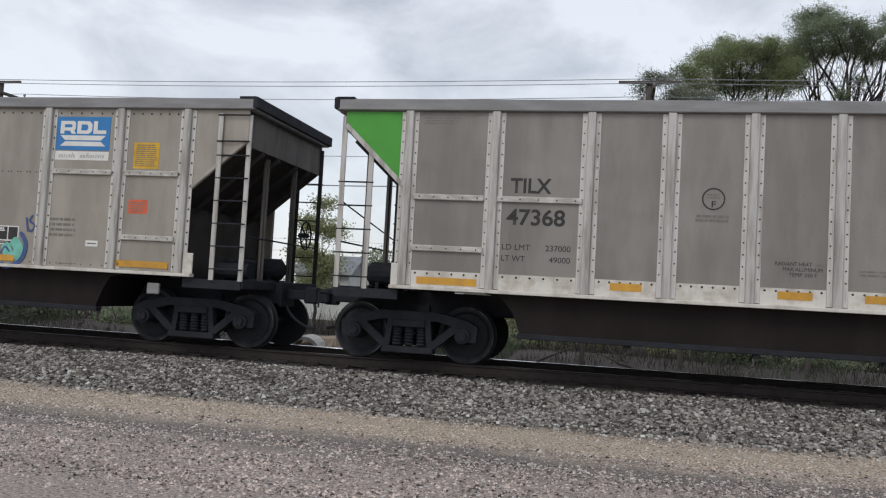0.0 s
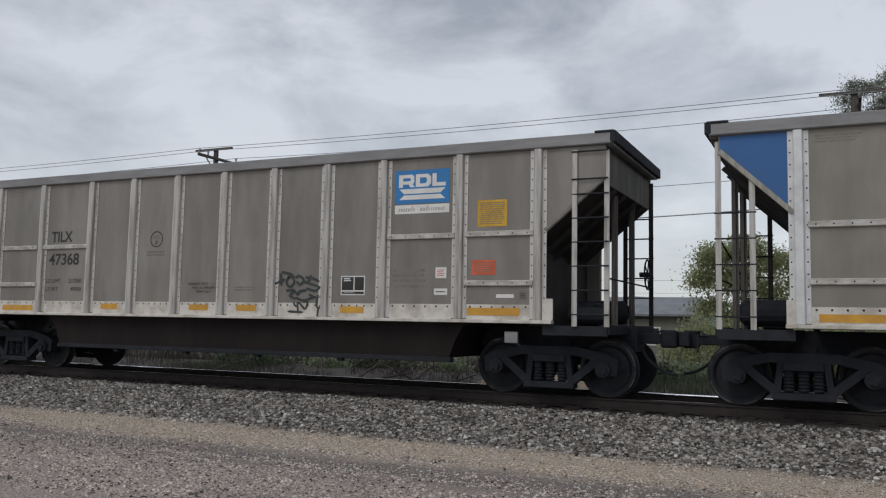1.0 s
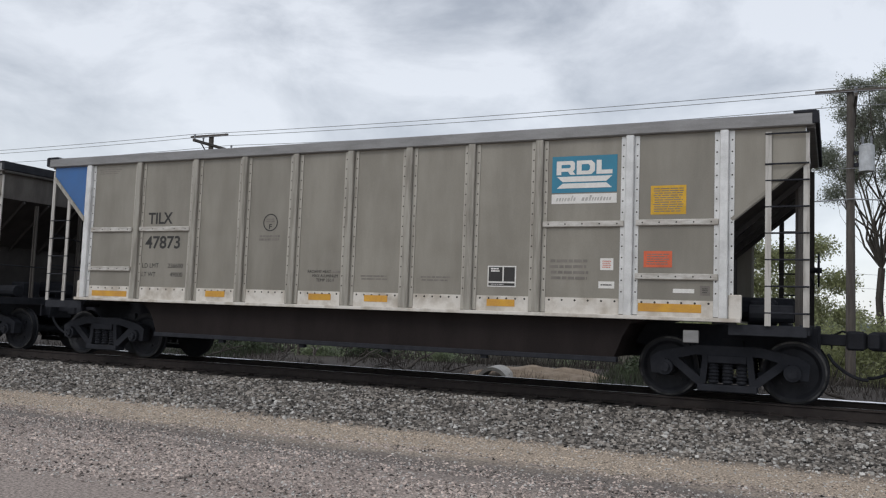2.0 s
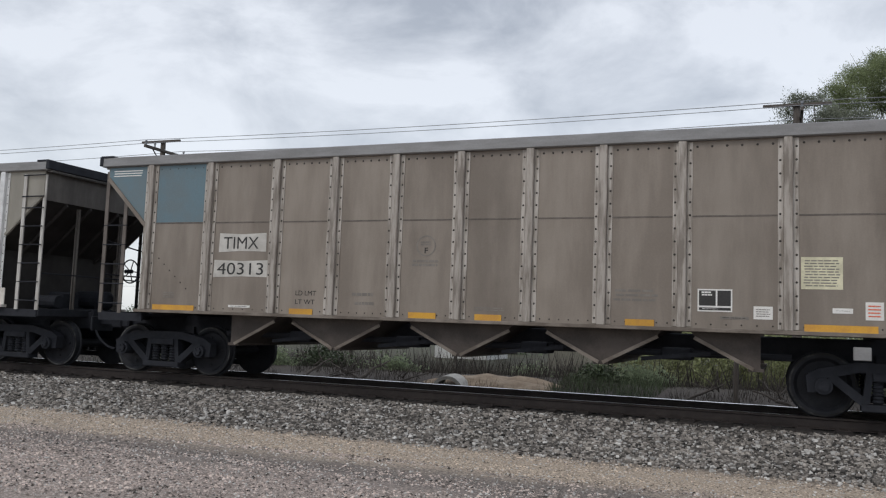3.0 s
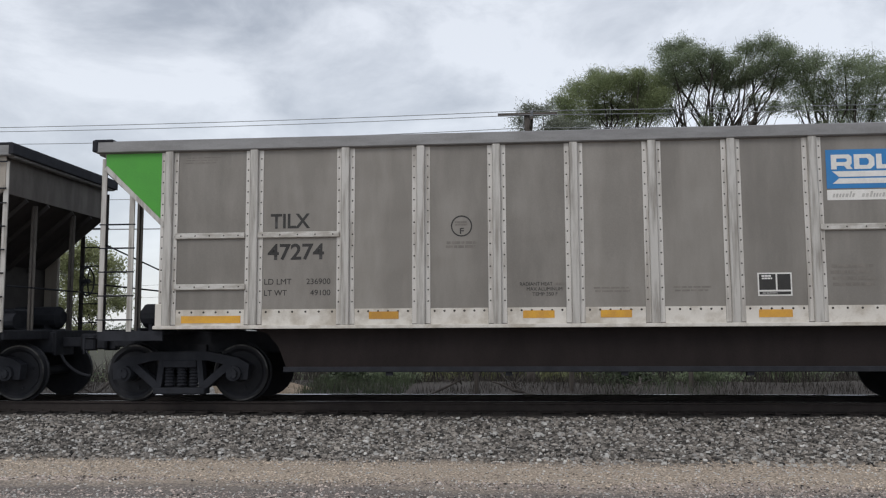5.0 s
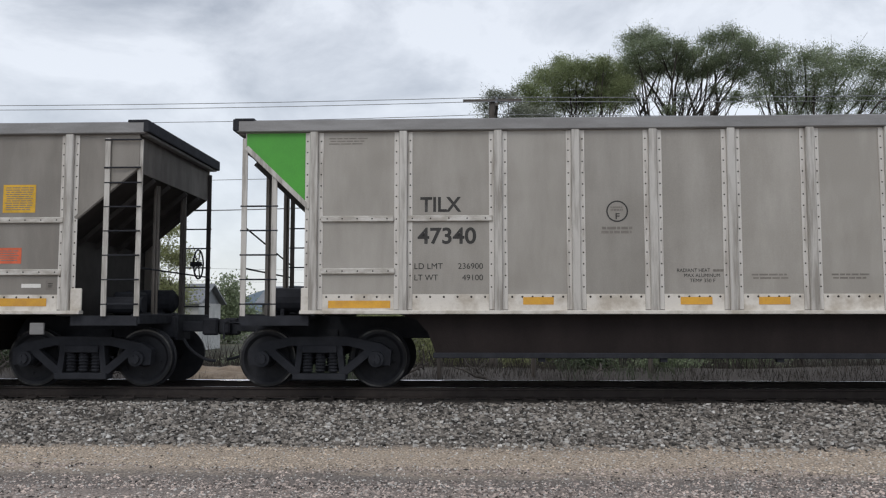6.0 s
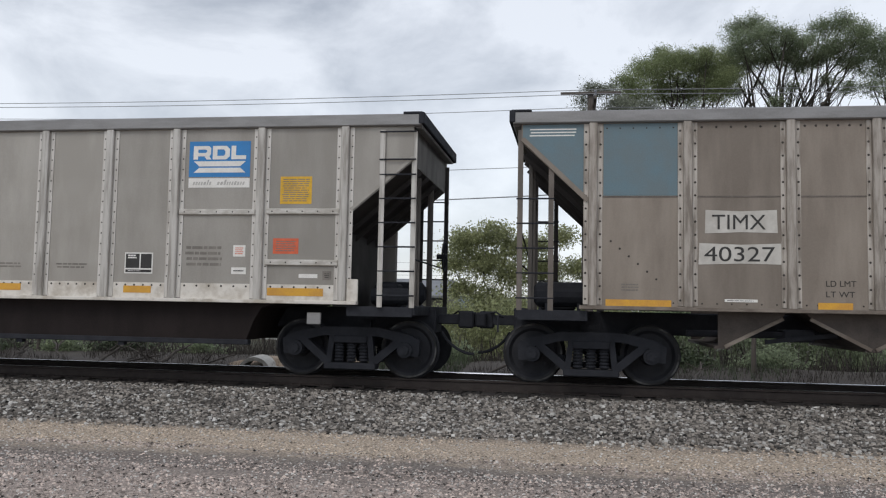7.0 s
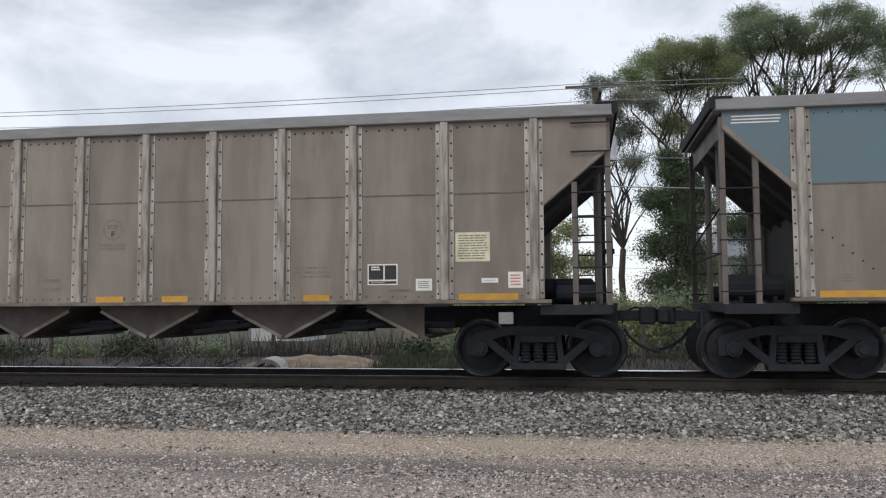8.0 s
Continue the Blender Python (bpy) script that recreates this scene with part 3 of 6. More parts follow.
# ---- behind the track ----
def leaf_cloud(blobs, count, size, seed, squash=0.8):
    """Many small leaves in loose flat sprays inside the given balls, denser towards the skin."""
    rng = np.random.default_rng(seed)
    per = 26
    radius = np.array([b[3] for b in blobs])
    pick = rng.choice(len(blobs), size=count // per, p=radius ** 2.2 / (radius ** 2.2).sum())
    d = rng.normal(size=(len(pick), 3))
    d /= np.linalg.norm(d, axis=1)[:, None]
    r = rng.uniform(0.05, 1.0, len(pick)) ** 0.55
    r *= 0.82 + 0.6 * np.array([noise.noise(Vector(q) * 2.3 + Vector((7 * j, 0, 0))) for q, j in zip(d, pick)])
    c = np.array([b[:3] for b in blobs])[pick] + d * (r * radius[pick])[:, None] * np.array([1, 1, squash])
    spread = np.repeat(size * rng.uniform(2.0, 7.0, len(pick)), per)[:, None]
    c = np.repeat(c, per, 0)
    c = c + np.clip(rng.normal(size=c.shape), -1.5, 1.5) * spread * np.array([1, 1, 0.6])
    n = len(c)
    u = rng.normal(size=(n, 3))
    u /= np.linalg.norm(u, axis=1)[:, None]
    v = np.cross(u, rng.normal(size=(n, 3)))
    v /= np.linalg.norm(v, axis=1)[:, None]
    s = (size * rng.uniform(0.6, 1.35, n))[:, None]
    verts = np.stack([c - u * s * 0.8, c + v * s * 1.05, c + u * s * 0.8], 1).reshape(-1, 3)
    me = bpy.data.meshes.new("leaves")
    me.vertices.add(n * 3)
    me.vertices.foreach_set("co", verts.ravel())
    me.loops.add(n * 3)
    me.loops.foreach_set("vertex_index", np.arange(n * 3))
    me.polygons.add(n)
    me.polygons.foreach_set("loop_start", np.arange(n) * 3)
    me.update(calc_edges=True)
    return me


def limb(bm, a, b, r0, r1, seed, bend=0.25):
    """A tapering crooked branch."""
    rnd = random.Random(seed)
    a, b = Vector(a), Vector(b)
    n = 4
    pts = [a.lerp(b, i / n) + (Vector((rnd.uniform(-1, 1), rnd.uniform(-1, 1), rnd.uniform(-0.4, 0.6))) * bend * (b - a).length * 0.25 if 0 < i < n else Vector()) for i in range(n + 1)]
    for i in range(n):
        tube(bm, pts[i], pts[i + 1], r0 + (r1 - r0) * i / n, 7, r0 + (r1 - r0) * (i + 1) / n)
    return pts


def tree(name, base, blobs, count, leaf, mat, trunk, seed, label, fork=0.35, category="tree"):
    thing = tagged(new(name), label, category)
    thing.location = base
    bx, by, bz = base
    local = [(x - bx, y - by, z - bz, r) for x, y, z, r in blobs]
    bm = bmesh.new()
    top = max(b[2] for b in local)
    split = Vector((0, 0, top * fork))
    limb(bm, (0, 0, -0.3), split, trunk, trunk * 0.75, seed, 0.12)
    rnd = random.Random(seed)
    for i, (x, y, z, r) in enumerate(local):
        end = Vector((x, y, z))
        start = split if z > split.z else Vector((0, 0, max(0.3, z * 0.5)))
        pts = limb(bm, start, end, trunk * 0.3, trunk * 0.07, seed + i + 1, 0.4)
        for j in range(6):
            tip = end + Vector((rnd.uniform(-1, 1), rnd.uniform(-1, 1), rnd.uniform(-0.6, 1))) * r * 1.05
            limb(bm, pts[rnd.choice((1, 2, 2, 3, 3, 4))], tip, trunk * 0.055, trunk * 0.014, seed * 7 + i * 11 + j, 0.5)
    part("trunk", mesh_of("trunk", bm, "bark"), thing, "dark branching trunk")
    me = leaf_cloud(local, count, leaf, seed)
    me.materials.append(M[mat])
    part("crown", me, thing, "airy crown of small leaves")
    return thing


def at46(x, z, r, dy=0.0):
    """A ball of foliage named by its place 40 m off, moved out to the trees' line."""
    k = (46 + dy) / 40
    return (x * k, 46 + dy, 1.6 + (z - 2.0) * k, r * k * 0.96)


def crown(seed, *balls):
    """Balls of foliage given on the plane 46 m off, spread in depth along the lines of sight."""
    rnd = random.Random(seed)
    made = []
    for x, z, r in balls:
        k = 1 + rnd.uniform(-1.6, 1.6) / 46
        made.append((x * k, 46 * k, 1.59 + (z - 1.59) * k, r * k * 1.32))
    return made


tree("shade_tree", (5.5, 46, -1.3), crown(1, (2.8, 14.0, 0.84), (3.7, 14.7, 0.92), (2.9, 13.1, 0.79), (4.9, 14.9, 1.0), (6.2, 14.9, 1.05), (7.3, 14.6, 1.0), (4.5, 13.6, 1.05), (6.0, 13.4, 1.05), (7.5, 13.5, 0.9), (6.9, 15.5, 0.55), (4.5, 15.5, 0.55), (5.4, 15.3, 0.6), (7.9, 15.2, 0.7), (8.0, 14.2, 0.7), (6.9, 13.9, 0.8))
     + [at46(*b) for b in ((4.2, 10.4, 1.3, 1), (4.0, 8.9, 0.9), (5.6, 9.6, 1.3), (4.4, 7.4, 1.0, 1), (5.6, 6.4, 1.2, 2), (4.5, 5.0, 1.0, 2), (5.6, 3.6, 1.4, 2), (4.3, 3.2, 1.0, 1))],
     190000, 0.040, "leaf_fresh", 0.32, 31, "rounded leafy green shade tree behind the railway")
tree("shade_tree", (10.6, 47, -1.3), crown(2, (8.5, 16.8, 0.66), (9.3, 17.0, 0.7), (9.9, 16.4, 0.89), (8.7, 16.0, 0.84), (8.9, 15.1, 0.85), (10.1, 15.3, 0.85), (8.2, 14.5, 0.6), (11.3, 15.8, 0.75), (11.5, 14.8, 0.65), (12.7, 16.7, 0.66), (13.8, 16.95, 0.72), (14.5, 16.3, 0.79), (13.3, 15.6, 0.85), (14.3, 14.9, 0.7), (12.3, 14.9, 0.5), (8.4, 13.4, 0.4), (9.6, 13.9, 0.3), (11.2, 13.6, 0.35), (12.9, 13.9, 0.4), (14.0, 13.5, 0.5), (10.4, 12.9, 0.4), (11.0, 16.5, 0.5), (12.0, 16.0, 0.5), (11.0, 15.2, 0.6), (12.6, 15.3, 0.6), (15.0, 15.6, 0.6), (14.9, 16.5, 0.45))
     + [at46(*b) for b in ((8.6, 7.4, 1.2, 2), (7.2, 9.0, 0.9, 2), (6.9, 5.6, 1.1, 2), (7.4, 3.2, 1.4), (8.4, 5.0, 1.3, 3), (10.6, 8.2, 1.1))],
     175000, 0.040, "leaf", 0.36, 57, "tall airy shade tree with fanned dark branches", fork=0.5)
tree("shade_tree", (17.6, 48, -1.3), crown(3, (15.6, 15.7, 0.89), (16.3, 15.9, 0.79), (15.5, 14.6, 0.95), (16.8, 14.7, 0.89), (16.5, 13.7, 0.85), (15.2, 13.5, 0.6), (17.8, 15.6, 0.89), (18.8, 15.6, 0.94), (19.5, 14.8, 1.05), (18.3, 14.3, 1.0), (17.7, 13.2, 0.84), (19.2, 13.2, 0.94), (20.6, 15.4, 1.0), (21.8, 14.9, 1.1), (21.0, 13.6, 1.1), (23.2, 14.4, 1.2), (22.6, 13.0, 1.1))
     + [at46(*b) for b in ((12.2, 8.8, 1.3, 3), (15.5, 8.2, 1.6, 2), (18, 6, 2.0), (11, 4.6, 1.4, 2), (14, 4.6, 1.6, 2), (14.6, 11.0, 1.3), (17.5, 10.4, 1.5))],
     185000, 0.041, "leaf", 0.40, 63, "broad leafy green shade tree with open branches", fork=0.45)
tree("dark_tree", (4.6, 41, -1.3), [(3.6, 41, 6.6, 1.0), (4.5, 41, 5.6, 1.2), (3.5, 41, 4.4, 1.1), (5.0, 41.4, 4.0, 1.2), (3.7, 41, 2.6, 1.2), (5.3, 41, 7.0, 1.0), (5.2, 41, 2.0, 1.3), (4.2, 41, 7.8, 0.7), (4.4, 41, 1.0, 1.4), (4.2, 41, 8.5, 0.7), (4.9, 41.3, 8.0, 0.9)],
     60000, 0.06, "leaf_shaded", 0.16, 77, "dense dark green tree between the shade trees", fork=0.3)
tree("dark_tree", (13.6, 41, -1.3), [(11.4, 41, 1.4, 1.5), (13.0, 41, 2.6, 1.6), (14.6, 41, 3.3, 1.6), (16.2, 41.4, 2.8, 1.7), (12.2, 41, 0.2, 1.5), (14.0, 40.6, 1.0, 1.7), (15.8, 41, 0.8, 1.7), (17.6, 41, 1.6, 1.6), (12.8, 41.5, 4.8, 1.3), (14.8, 41.5, 5.4, 1.5), (16.8, 41.5, 4.8, 1.5)],
     56000, 0.065, "leaf_shaded", 0.16, 79, "low dense dark green tree below the shade trees", fork=0.3)
tree("dark_tree", (9.4, 43, -1.3), [(8.2, 43, 5.5, 1.3), (9.8, 43, 6.2, 1.3), (9.0, 43.5, 3.6, 1.5), (10.8, 43, 4.2, 1.4), (8.0, 43, 1.8, 1.4), (10.2, 43, 1.8, 1.5), (9.4, 43, 7.6, 1.0), (11.4, 43.5, 6.4, 0.9)],
     46000, 0.065, "leaf_shaded", 0.18, 81, "dense dark green tree below the shade trees", fork=0.3)
tree("olive_tree", (2.0, 43, -1.3), [(1.0, 43, 10.8, 0.8), (2.2, 43.4, 12.2, 0.9), (-0.3, 43, 9.6, 1.0), (0.8, 43, 8.8, 1.0), (2.4, 44, 10.6, 1.0), (3.4, 43.6, 11.8, 0.9), (0.1, 43, 7.9, 0.7), (2.6, 43, 8.8, 0.9), (3.4, 44, 7.0, 0.7), (0.85, 43, 13.0, 0.55), (0.35, 43, 12.4, 0.5), (1.5, 43, 12.8, 0.55), (1.6, 43.4, 11.4, 0.9), (1.4, 43, 9.9, 0.9), (0.6, 43, 11.6, 0.7)],
     44000, 0.05, "leaf_grey", 0.2, 83, "slender grey-green tree beside the pole", fork=0.4)
tree("young_tree", (-6.0, 54, -1.3), [(-6.9, 54, 6.0, 1.3), (-5.2, 54, 6.5, 1.2), (-3.8, 54.5, 5.7, 1.2), (-7.8, 54, 4.6, 1.0), (-5.8, 54, 4.6, 1.4), (-4.0, 54, 3.9, 1.3), (-7.2, 54, 2.9, 1.0), (-5.4, 53.6, 2.2, 1.4), (-3.4, 53.6, 1.8, 1.3)],
     26000, 0.10, "leaf_yellow", 0.16, 91, "bushy yellow-green tree behind the railway", fork=0.25)
tree("young_tree", (-1.2, 56, -1.3), [(-2.4, 56, 5.9, 0.9), (-0.9, 56, 6.5, 0.9), (-1.9, 56, 4.3, 1.2), (0.3, 56, 4.4, 0.9), (-1.4, 55.6, 2.6, 1.3), (0.7, 55.6, 2.2, 1.0)],
     15000, 0.10, "leaf_yellow", 0.13, 97, "airy yellow-green tree beyond a hedge", fork=0.25)
tree("young_tree", (-23.5, 62, -1.3), [(-24.3, 62, 6.4, 1.0), (-23.2, 62, 8.0, 0.8), (-22.6, 62, 6.0, 1.0), (-24.4, 62, 4.0, 1.2), (-22.8, 62, 3.2, 1.3), (-23.6, 62, 1.6, 1.4)],
     12000, 0.12, "leaf_yellow", 0.15, 101, "narrow yellow-green tree beside a pale building", fork=0.25)
tree("young_tree", (-28.4, 54, -1.3), [(-30.2, 54, 6.2, 1.1), (-28.8, 54, 6.9, 1.1), (-27.2, 54, 6.1, 1.0), (-29.4, 54, 5.0, 1.2), (-27.6, 54, 4.7, 1.1), (-28.4, 54, 3.2, 0.9), (-26.4, 54, 3.6, 0.8), (-30.6, 54, 3.4, 0.9), (-28.8, 54, 1.4, 1.1)],
     22000, 0.10, "leaf_yellow", 0.15, 113, "airy yellow-green tree far behind the railway", fork=0.3)
tree("conifer", (-27, 90, -1.3), [(-27, 90, 5.4, 0.7), (-27, 90, 4.2, 1.2), (-27.4, 90, 3.0, 1.6), (-26.6, 90, 1.8, 1.9), (-27, 90, 0.5, 2.1)],
     7000, 0.2, "leaf", 0.2, 107, "small dark conifer far off", fork=0.2)
for i, (x, y, r) in enumerate(((-4.6, 33, 1.35), (-2.6, 32, 1.5), (-0.6, 33, 1.55), (1.4, 32, 1.45), (3.4, 33, 1.7), (5.4, 32, 1.75), (7.6, 33, 1.6), (9.8, 32, 1.7))):
    tree("hedge_bush", (x, y, -1.1), [(x, y, 1.5, r * 0.7), (x - 0.8, y, 0.7, r * 0.8), (x + 0.8, y + 0.4, 0.7, r * 0.8), (x, y - 0.4, -0.2, r)], 7000, 0.075, ("leaf_yellow", "leaf_yellow", "leaf")[min(2, i // 2)], 0.06, 160 + i, "dense green hedge bush behind the track", fork=0.3, category="bush")
for i, (x, y, z, r) in enumerate(((-4.4, 22.6, 0.35, 0.42), (-3.5, 23.0, 0.4, 0.45), (2.9, 22.5, 0.35, 0.4), (5.0, 23, 0.4, 0.5), (-16.5, 21.5, 0.3, 0.4), (-14.6, 22.4, 0.35, 0.5), (-13.2, 23.2, 0.4, 0.5), (-10.6, 22.8, 0.3, 0.4), (-18.2, 22.6, 0.35, 0.5), (-9.5, 34, -0.4, 0.8), (-13, 30, -0.5, 0.6), (-18, 33, -0.4, 0.8))):
    tree("weed_bush", (x, y, ground_height(x, y)), [(x, y, z, r), (x + r * 0.9, y + 0.3, z - 0.2, r * 0.7), (x - r * 0.9, y, z - 0.25, r * 0.7)], 2600, 0.055, ("weed_green", "leaf")[i % 2], 0.03, 120 + i, "low green weed bush on the rough ground", fork=0.3, category="bush")
bush_line = [(x + 9 * noise.noise((x * 0.05, 1, 1)), 150 + 25 * noise.noise((x * 0.04, 2, 2)), 0.6 + 1.2 * noise.noise((x * 0.06, 3, 3)), 2.6 + 1.2 * noise.noise((x * 0.1, 4, 4))) for x in range(-170, 110, 4)]
far_wood = leaf_cloud(bush_line, 60000, 0.34, 141)
far_wood.materials.append(M["leaf_grey"])
tagged(new("far_woods", far_wood), "hazy line of low trees on the horizon", "trees", kind="stuff")


def hill():
    xs = [-520 + 20 * i for i in range(40)]
    prof = [-2 + 36 * math.exp(-((x + 225) / 85) ** 2) + 14 * math.exp(-((x + 60) / 140) ** 2) + 3 * noise.noise((x * 0.02, 0, 0)) for x in xs]
    verts = [(x, 900, -6) for x in xs] + [(x, 980, z) for x, z in zip(xs, prof)] + [(x, 1120, -6) for x in xs]
    n = len(xs)
    faces = [(j * n + i, j * n + i + 1, (j + 1) * n + i + 1, (j + 1) * n + i) for j in (0, 1) for i in range(n - 1)]
    tagged(new("backdrop_hill", raw_mesh("hill", verts, faces, "hill")), "low hazy blue hill on the horizon", "hill", kind="structure")


hill()


def building(name, x0, x1, y0, y1, base, eaves, ridge, wall, label, windows):
    """A plain gabled building with its ridge along x."""
    thing = tagged(new(name), label, "house")
    bm = bmesh.new()
    for a, b, c, d in ((x0, x1, y0, y0 + 0.2), (x0, x1, y1 - 0.2, y1), (x0, x0 + 0.2, y0 + 0.2, y1 - 0.2), (x1 - 0.2, x1, y0 + 0.2, y1 - 0.2)):
        box(bm, a, b, c, d, base, eaves)
    part("wall", mesh_of("wall", bm, wall), thing)
    bm = bmesh.new()
    ym = (y0 + y1) / 2
    for s, y in ((-1, y0 - 0.5), (1, y1 + 0.5)):
        quad = [(x0 - 0.4, y, eaves - 0.1), (x1 + 0.4, y, eaves - 0.1), (x1 + 0.4, ym, ridge), (x0 - 0.4, ym, ridge)]
        vs = [bm.verts.new(q) for q in quad] + [bm.verts.new((q[0], q[1], q[2] + 0.14)) for q in quad]
        for f in ((0, 1, 2, 3), (7, 6, 5, 4), (0, 4, 5, 1), (1, 5, 6, 2), (2, 6, 7, 3), (3, 7, 4, 0)):
            bm.faces.new([vs[i] for i in f])
    for x in (x0 + 0.1, x1 - 0.1):
        vs = [bm.verts.new((x, y0, eaves)), bm.verts.new((x, y1, eaves)), bm.verts.new((x, ym, ridge))]
        bm.faces.new(vs)
    bmesh.ops.recalc_face_normals(bm, faces=bm.faces[:])
    part("roof", mesh_of("roof", bm, "roof_grey"), thing, "grey sheet roof")
    for x, z in windows:
        bm = bmesh.new()
        box(bm, x - 0.55, x + 0.55, y0 - 0.05, y0 - 0.004, z - 0.65, z + 0.65)
        win = part("window", mesh_of("window", bm, "vinyl_white"), thing, "white framed window")
        bm = bmesh.new()
        box(bm, x - 0.45, x + 0.45, y0 - 0.07, y0 - 0.054, z - 0.55, z + 0.55)
        part("pane", mesh_of("pane", bm, "glass"), win)


building("shed", -15.6, -9.4, 60, 66, -1.3, 2.5, 3.7, "wall_olive", "low olive-grey shed with a grey sheet roof", [(-12, 1.0), (-14.2, 1.0)])
building("house", -28.5, -23.6, 70, 76, -1.3, 2.7, 4.3, "wall_pale", "low pale house far behind the railway", [(-26.8, 1.0), (-25, 1.0)])
building("house", 9.5, 15.5, 66, 73, -1.3, 5.2, 7.2, "wall_pale", "pale house hidden behind shade trees", [(11.5, 1.2), (13.5, 1.2)])


def utility_pole(x, transformer):
    """A timber pole with one arm along the line and one across it."""
    y, top = 27, 8.6
    thing = tagged(new("utility_pole"), "weathered timber utility pole with two crossarms", "utility pole", group="poles beside the railway")
    thing.location = (x, y, -0.4)
    h = top + 0.4
    bm = bmesh.new()
    tube(bm, (0, 0, 0), (0, 0, h), 0.14, 12, 0.1)
    part("pole", mesh_of("pole", bm, "timber"), thing)
    bm = bmesh.new()
    box(bm, -0.95, 0.95, -0.18, -0.09, h - 0.1, h - 0.01, 0.01)
    part("crossarm", mesh_of("crossarm", bm, "timber"), thing)
    bm = bmesh.new()
    box(bm, 0.08, 0.17, -1.2, 1.2, h - 0.5, h - 0.39, 0.01)
    part("crossarm", mesh_of("crossarm", bm, "timber"), thing)
    for s in (-1, 1):
        bm = bmesh.new()
        tube(bm, (0.125, s * 0.75, h - 0.48), (0.125, s * 0.07, h - 1.1), 0.024, 6)
        part("brace", mesh_of("brace", bm, "timber"), thing)
    for px, py, pz in ((0.125, -1.12, h - 0.36), (0.125, -0.62, h - 0.36), (0.125, 1.12, h - 0.36)):
        bm = bmesh.new()
        tube(bm, (px, py, pz - 0.05), (px, py, pz + 0.09), 0.03, 8)
        tube(bm, (px, py, pz + 0.09), (px, py, pz + 0.16), 0.055, 8, 0.03)
        part("insulator", mesh_of("insulator", bm, "roof_grey"), thing)
    if transformer:
        bm = bmesh.new()
        tube(bm, (0.42, -0.1, h - 2.45), (0.42, -0.1, h - 1.7), 0.21, 16)
        tube(bm, (0.42, -0.1, h - 1.7), (0.42, -0.1, h - 1.66), 0.22, 16, 0.15)
        can = part("transformer", mesh_of("transformer", bm, "transformer"), thing, "pale grey transformer can")
        for dx in (-0.1, 0.12):
            bm = bmesh.new()
            tube(bm, (0.42 + dx, -0.1, h - 1.66), (0.42 + dx, -0.1, h - 1.42), 0.035, 8)
            part("bushing", mesh_of("bushing", bm, "roof_grey"), can)
        for z in (h - 2.3, h - 1.95):
            bm = bmesh.new()
            box(bm, 0.08, 0.26, -0.14, -0.06, z, z + 0.1)
            part("bracket", mesh_of("bracket", bm, "black"), can)


POLES = (-70.4, -46.8, -23.2, 0.46, 24.1, 47.7)
for x in POLES:
    utility_pole(x, abs(x - 0.46) < 0.1)


def overhead_wire(dy, z, sag, r=0.011):
    cu = bpy.data.curves.new("overhead_wire", "CURVE")
    cu.dimensions, cu.bevel_depth, cu.bevel_resolution = "3D", r, 1
    pts = []
    for a, b in zip(POLES, POLES[1:]):
        pts += [(a + (b - a) * i / 10, 27 + dy, z - 4 * sag * (i / 10) * (1 - i / 10)) for i in range(10)]
    sp = cu.splines.new("POLY")
    sp.points.add(len(pts) - 1)
    for p, c in zip(sp.points, pts):
        p.co = (*c, 1)
    cu.materials.append(M["wire"])
    tagged(new("overhead_wire", cu), "thin pale overhead wire slung between poles", "wire", group="overhead wires")


overhead_wire(-1.12, 8.40, 0.10)
overhead_wire(-0.62, 8.40, 0.12)
overhead_wire(1.12, 8.40, 0.16)
overhead_wire(-0.16, 6.25, 0.25)
overhead_wire(-0.16, 5.35, 0.35, 0.02)
overhead_wire(33, 5.2, 0.3)
overhead_wire(33, 4.3, 0.3)


def sand_heap():
    bm = bmesh.new()
    bmesh.ops.create_grid(bm, x_segments=40, y_segments=16, size=1)
    for v in bm.verts:
        x, y = v.co.x, v.co.y
        v.co = (x * 1.9, y * 1.3, 0.36 * max(0, 1 - x * x) ** 0.6 * max(0, 1 - y * y) + 0.12 * noise.noise((x * 3, y * 3, 2)) - 0.12)
    ob = tagged(new("sand_heap", mesh_of("sand_heap", bm, "sand")), "low heap of tan sand behind the rails", "sand heap")
    ob.location = (-6.7, 20.6, 0.12)


sand_heap()


def concrete_pipe():
    thing = tagged(new("concrete_pipe"), "half-buried pale concrete pipe end", "pipe")
    bm = bmesh.new()
    n = 20
    for r0, r1 in ((0.30, 0.38),):
        ring = [[bm.verts.new((r * math.cos(a), y, r * math.sin(a))) for a in (2 * math.pi * i / n for i in range(n))] for r, y in ((r1, 0), (r1, 1.2), (r0, 1.2), (r0, 0))]
        for k in range(4):
            for i in range(n):
                bm.faces.new((ring[k][i], ring[k][(i + 1) % n], ring[(k + 1) % 4][(i + 1) % n], ring[(k + 1) % 4][i]))
    bmesh.ops.recalc_face_normals(bm, faces=bm.faces[:])
    part("pipe", mesh_of("pipe", bm, "concrete"), thing)
    thing.matrix_basis = pose(-7.25, 18.6, 0.03, 0, 0, 12)


concrete_pipe()


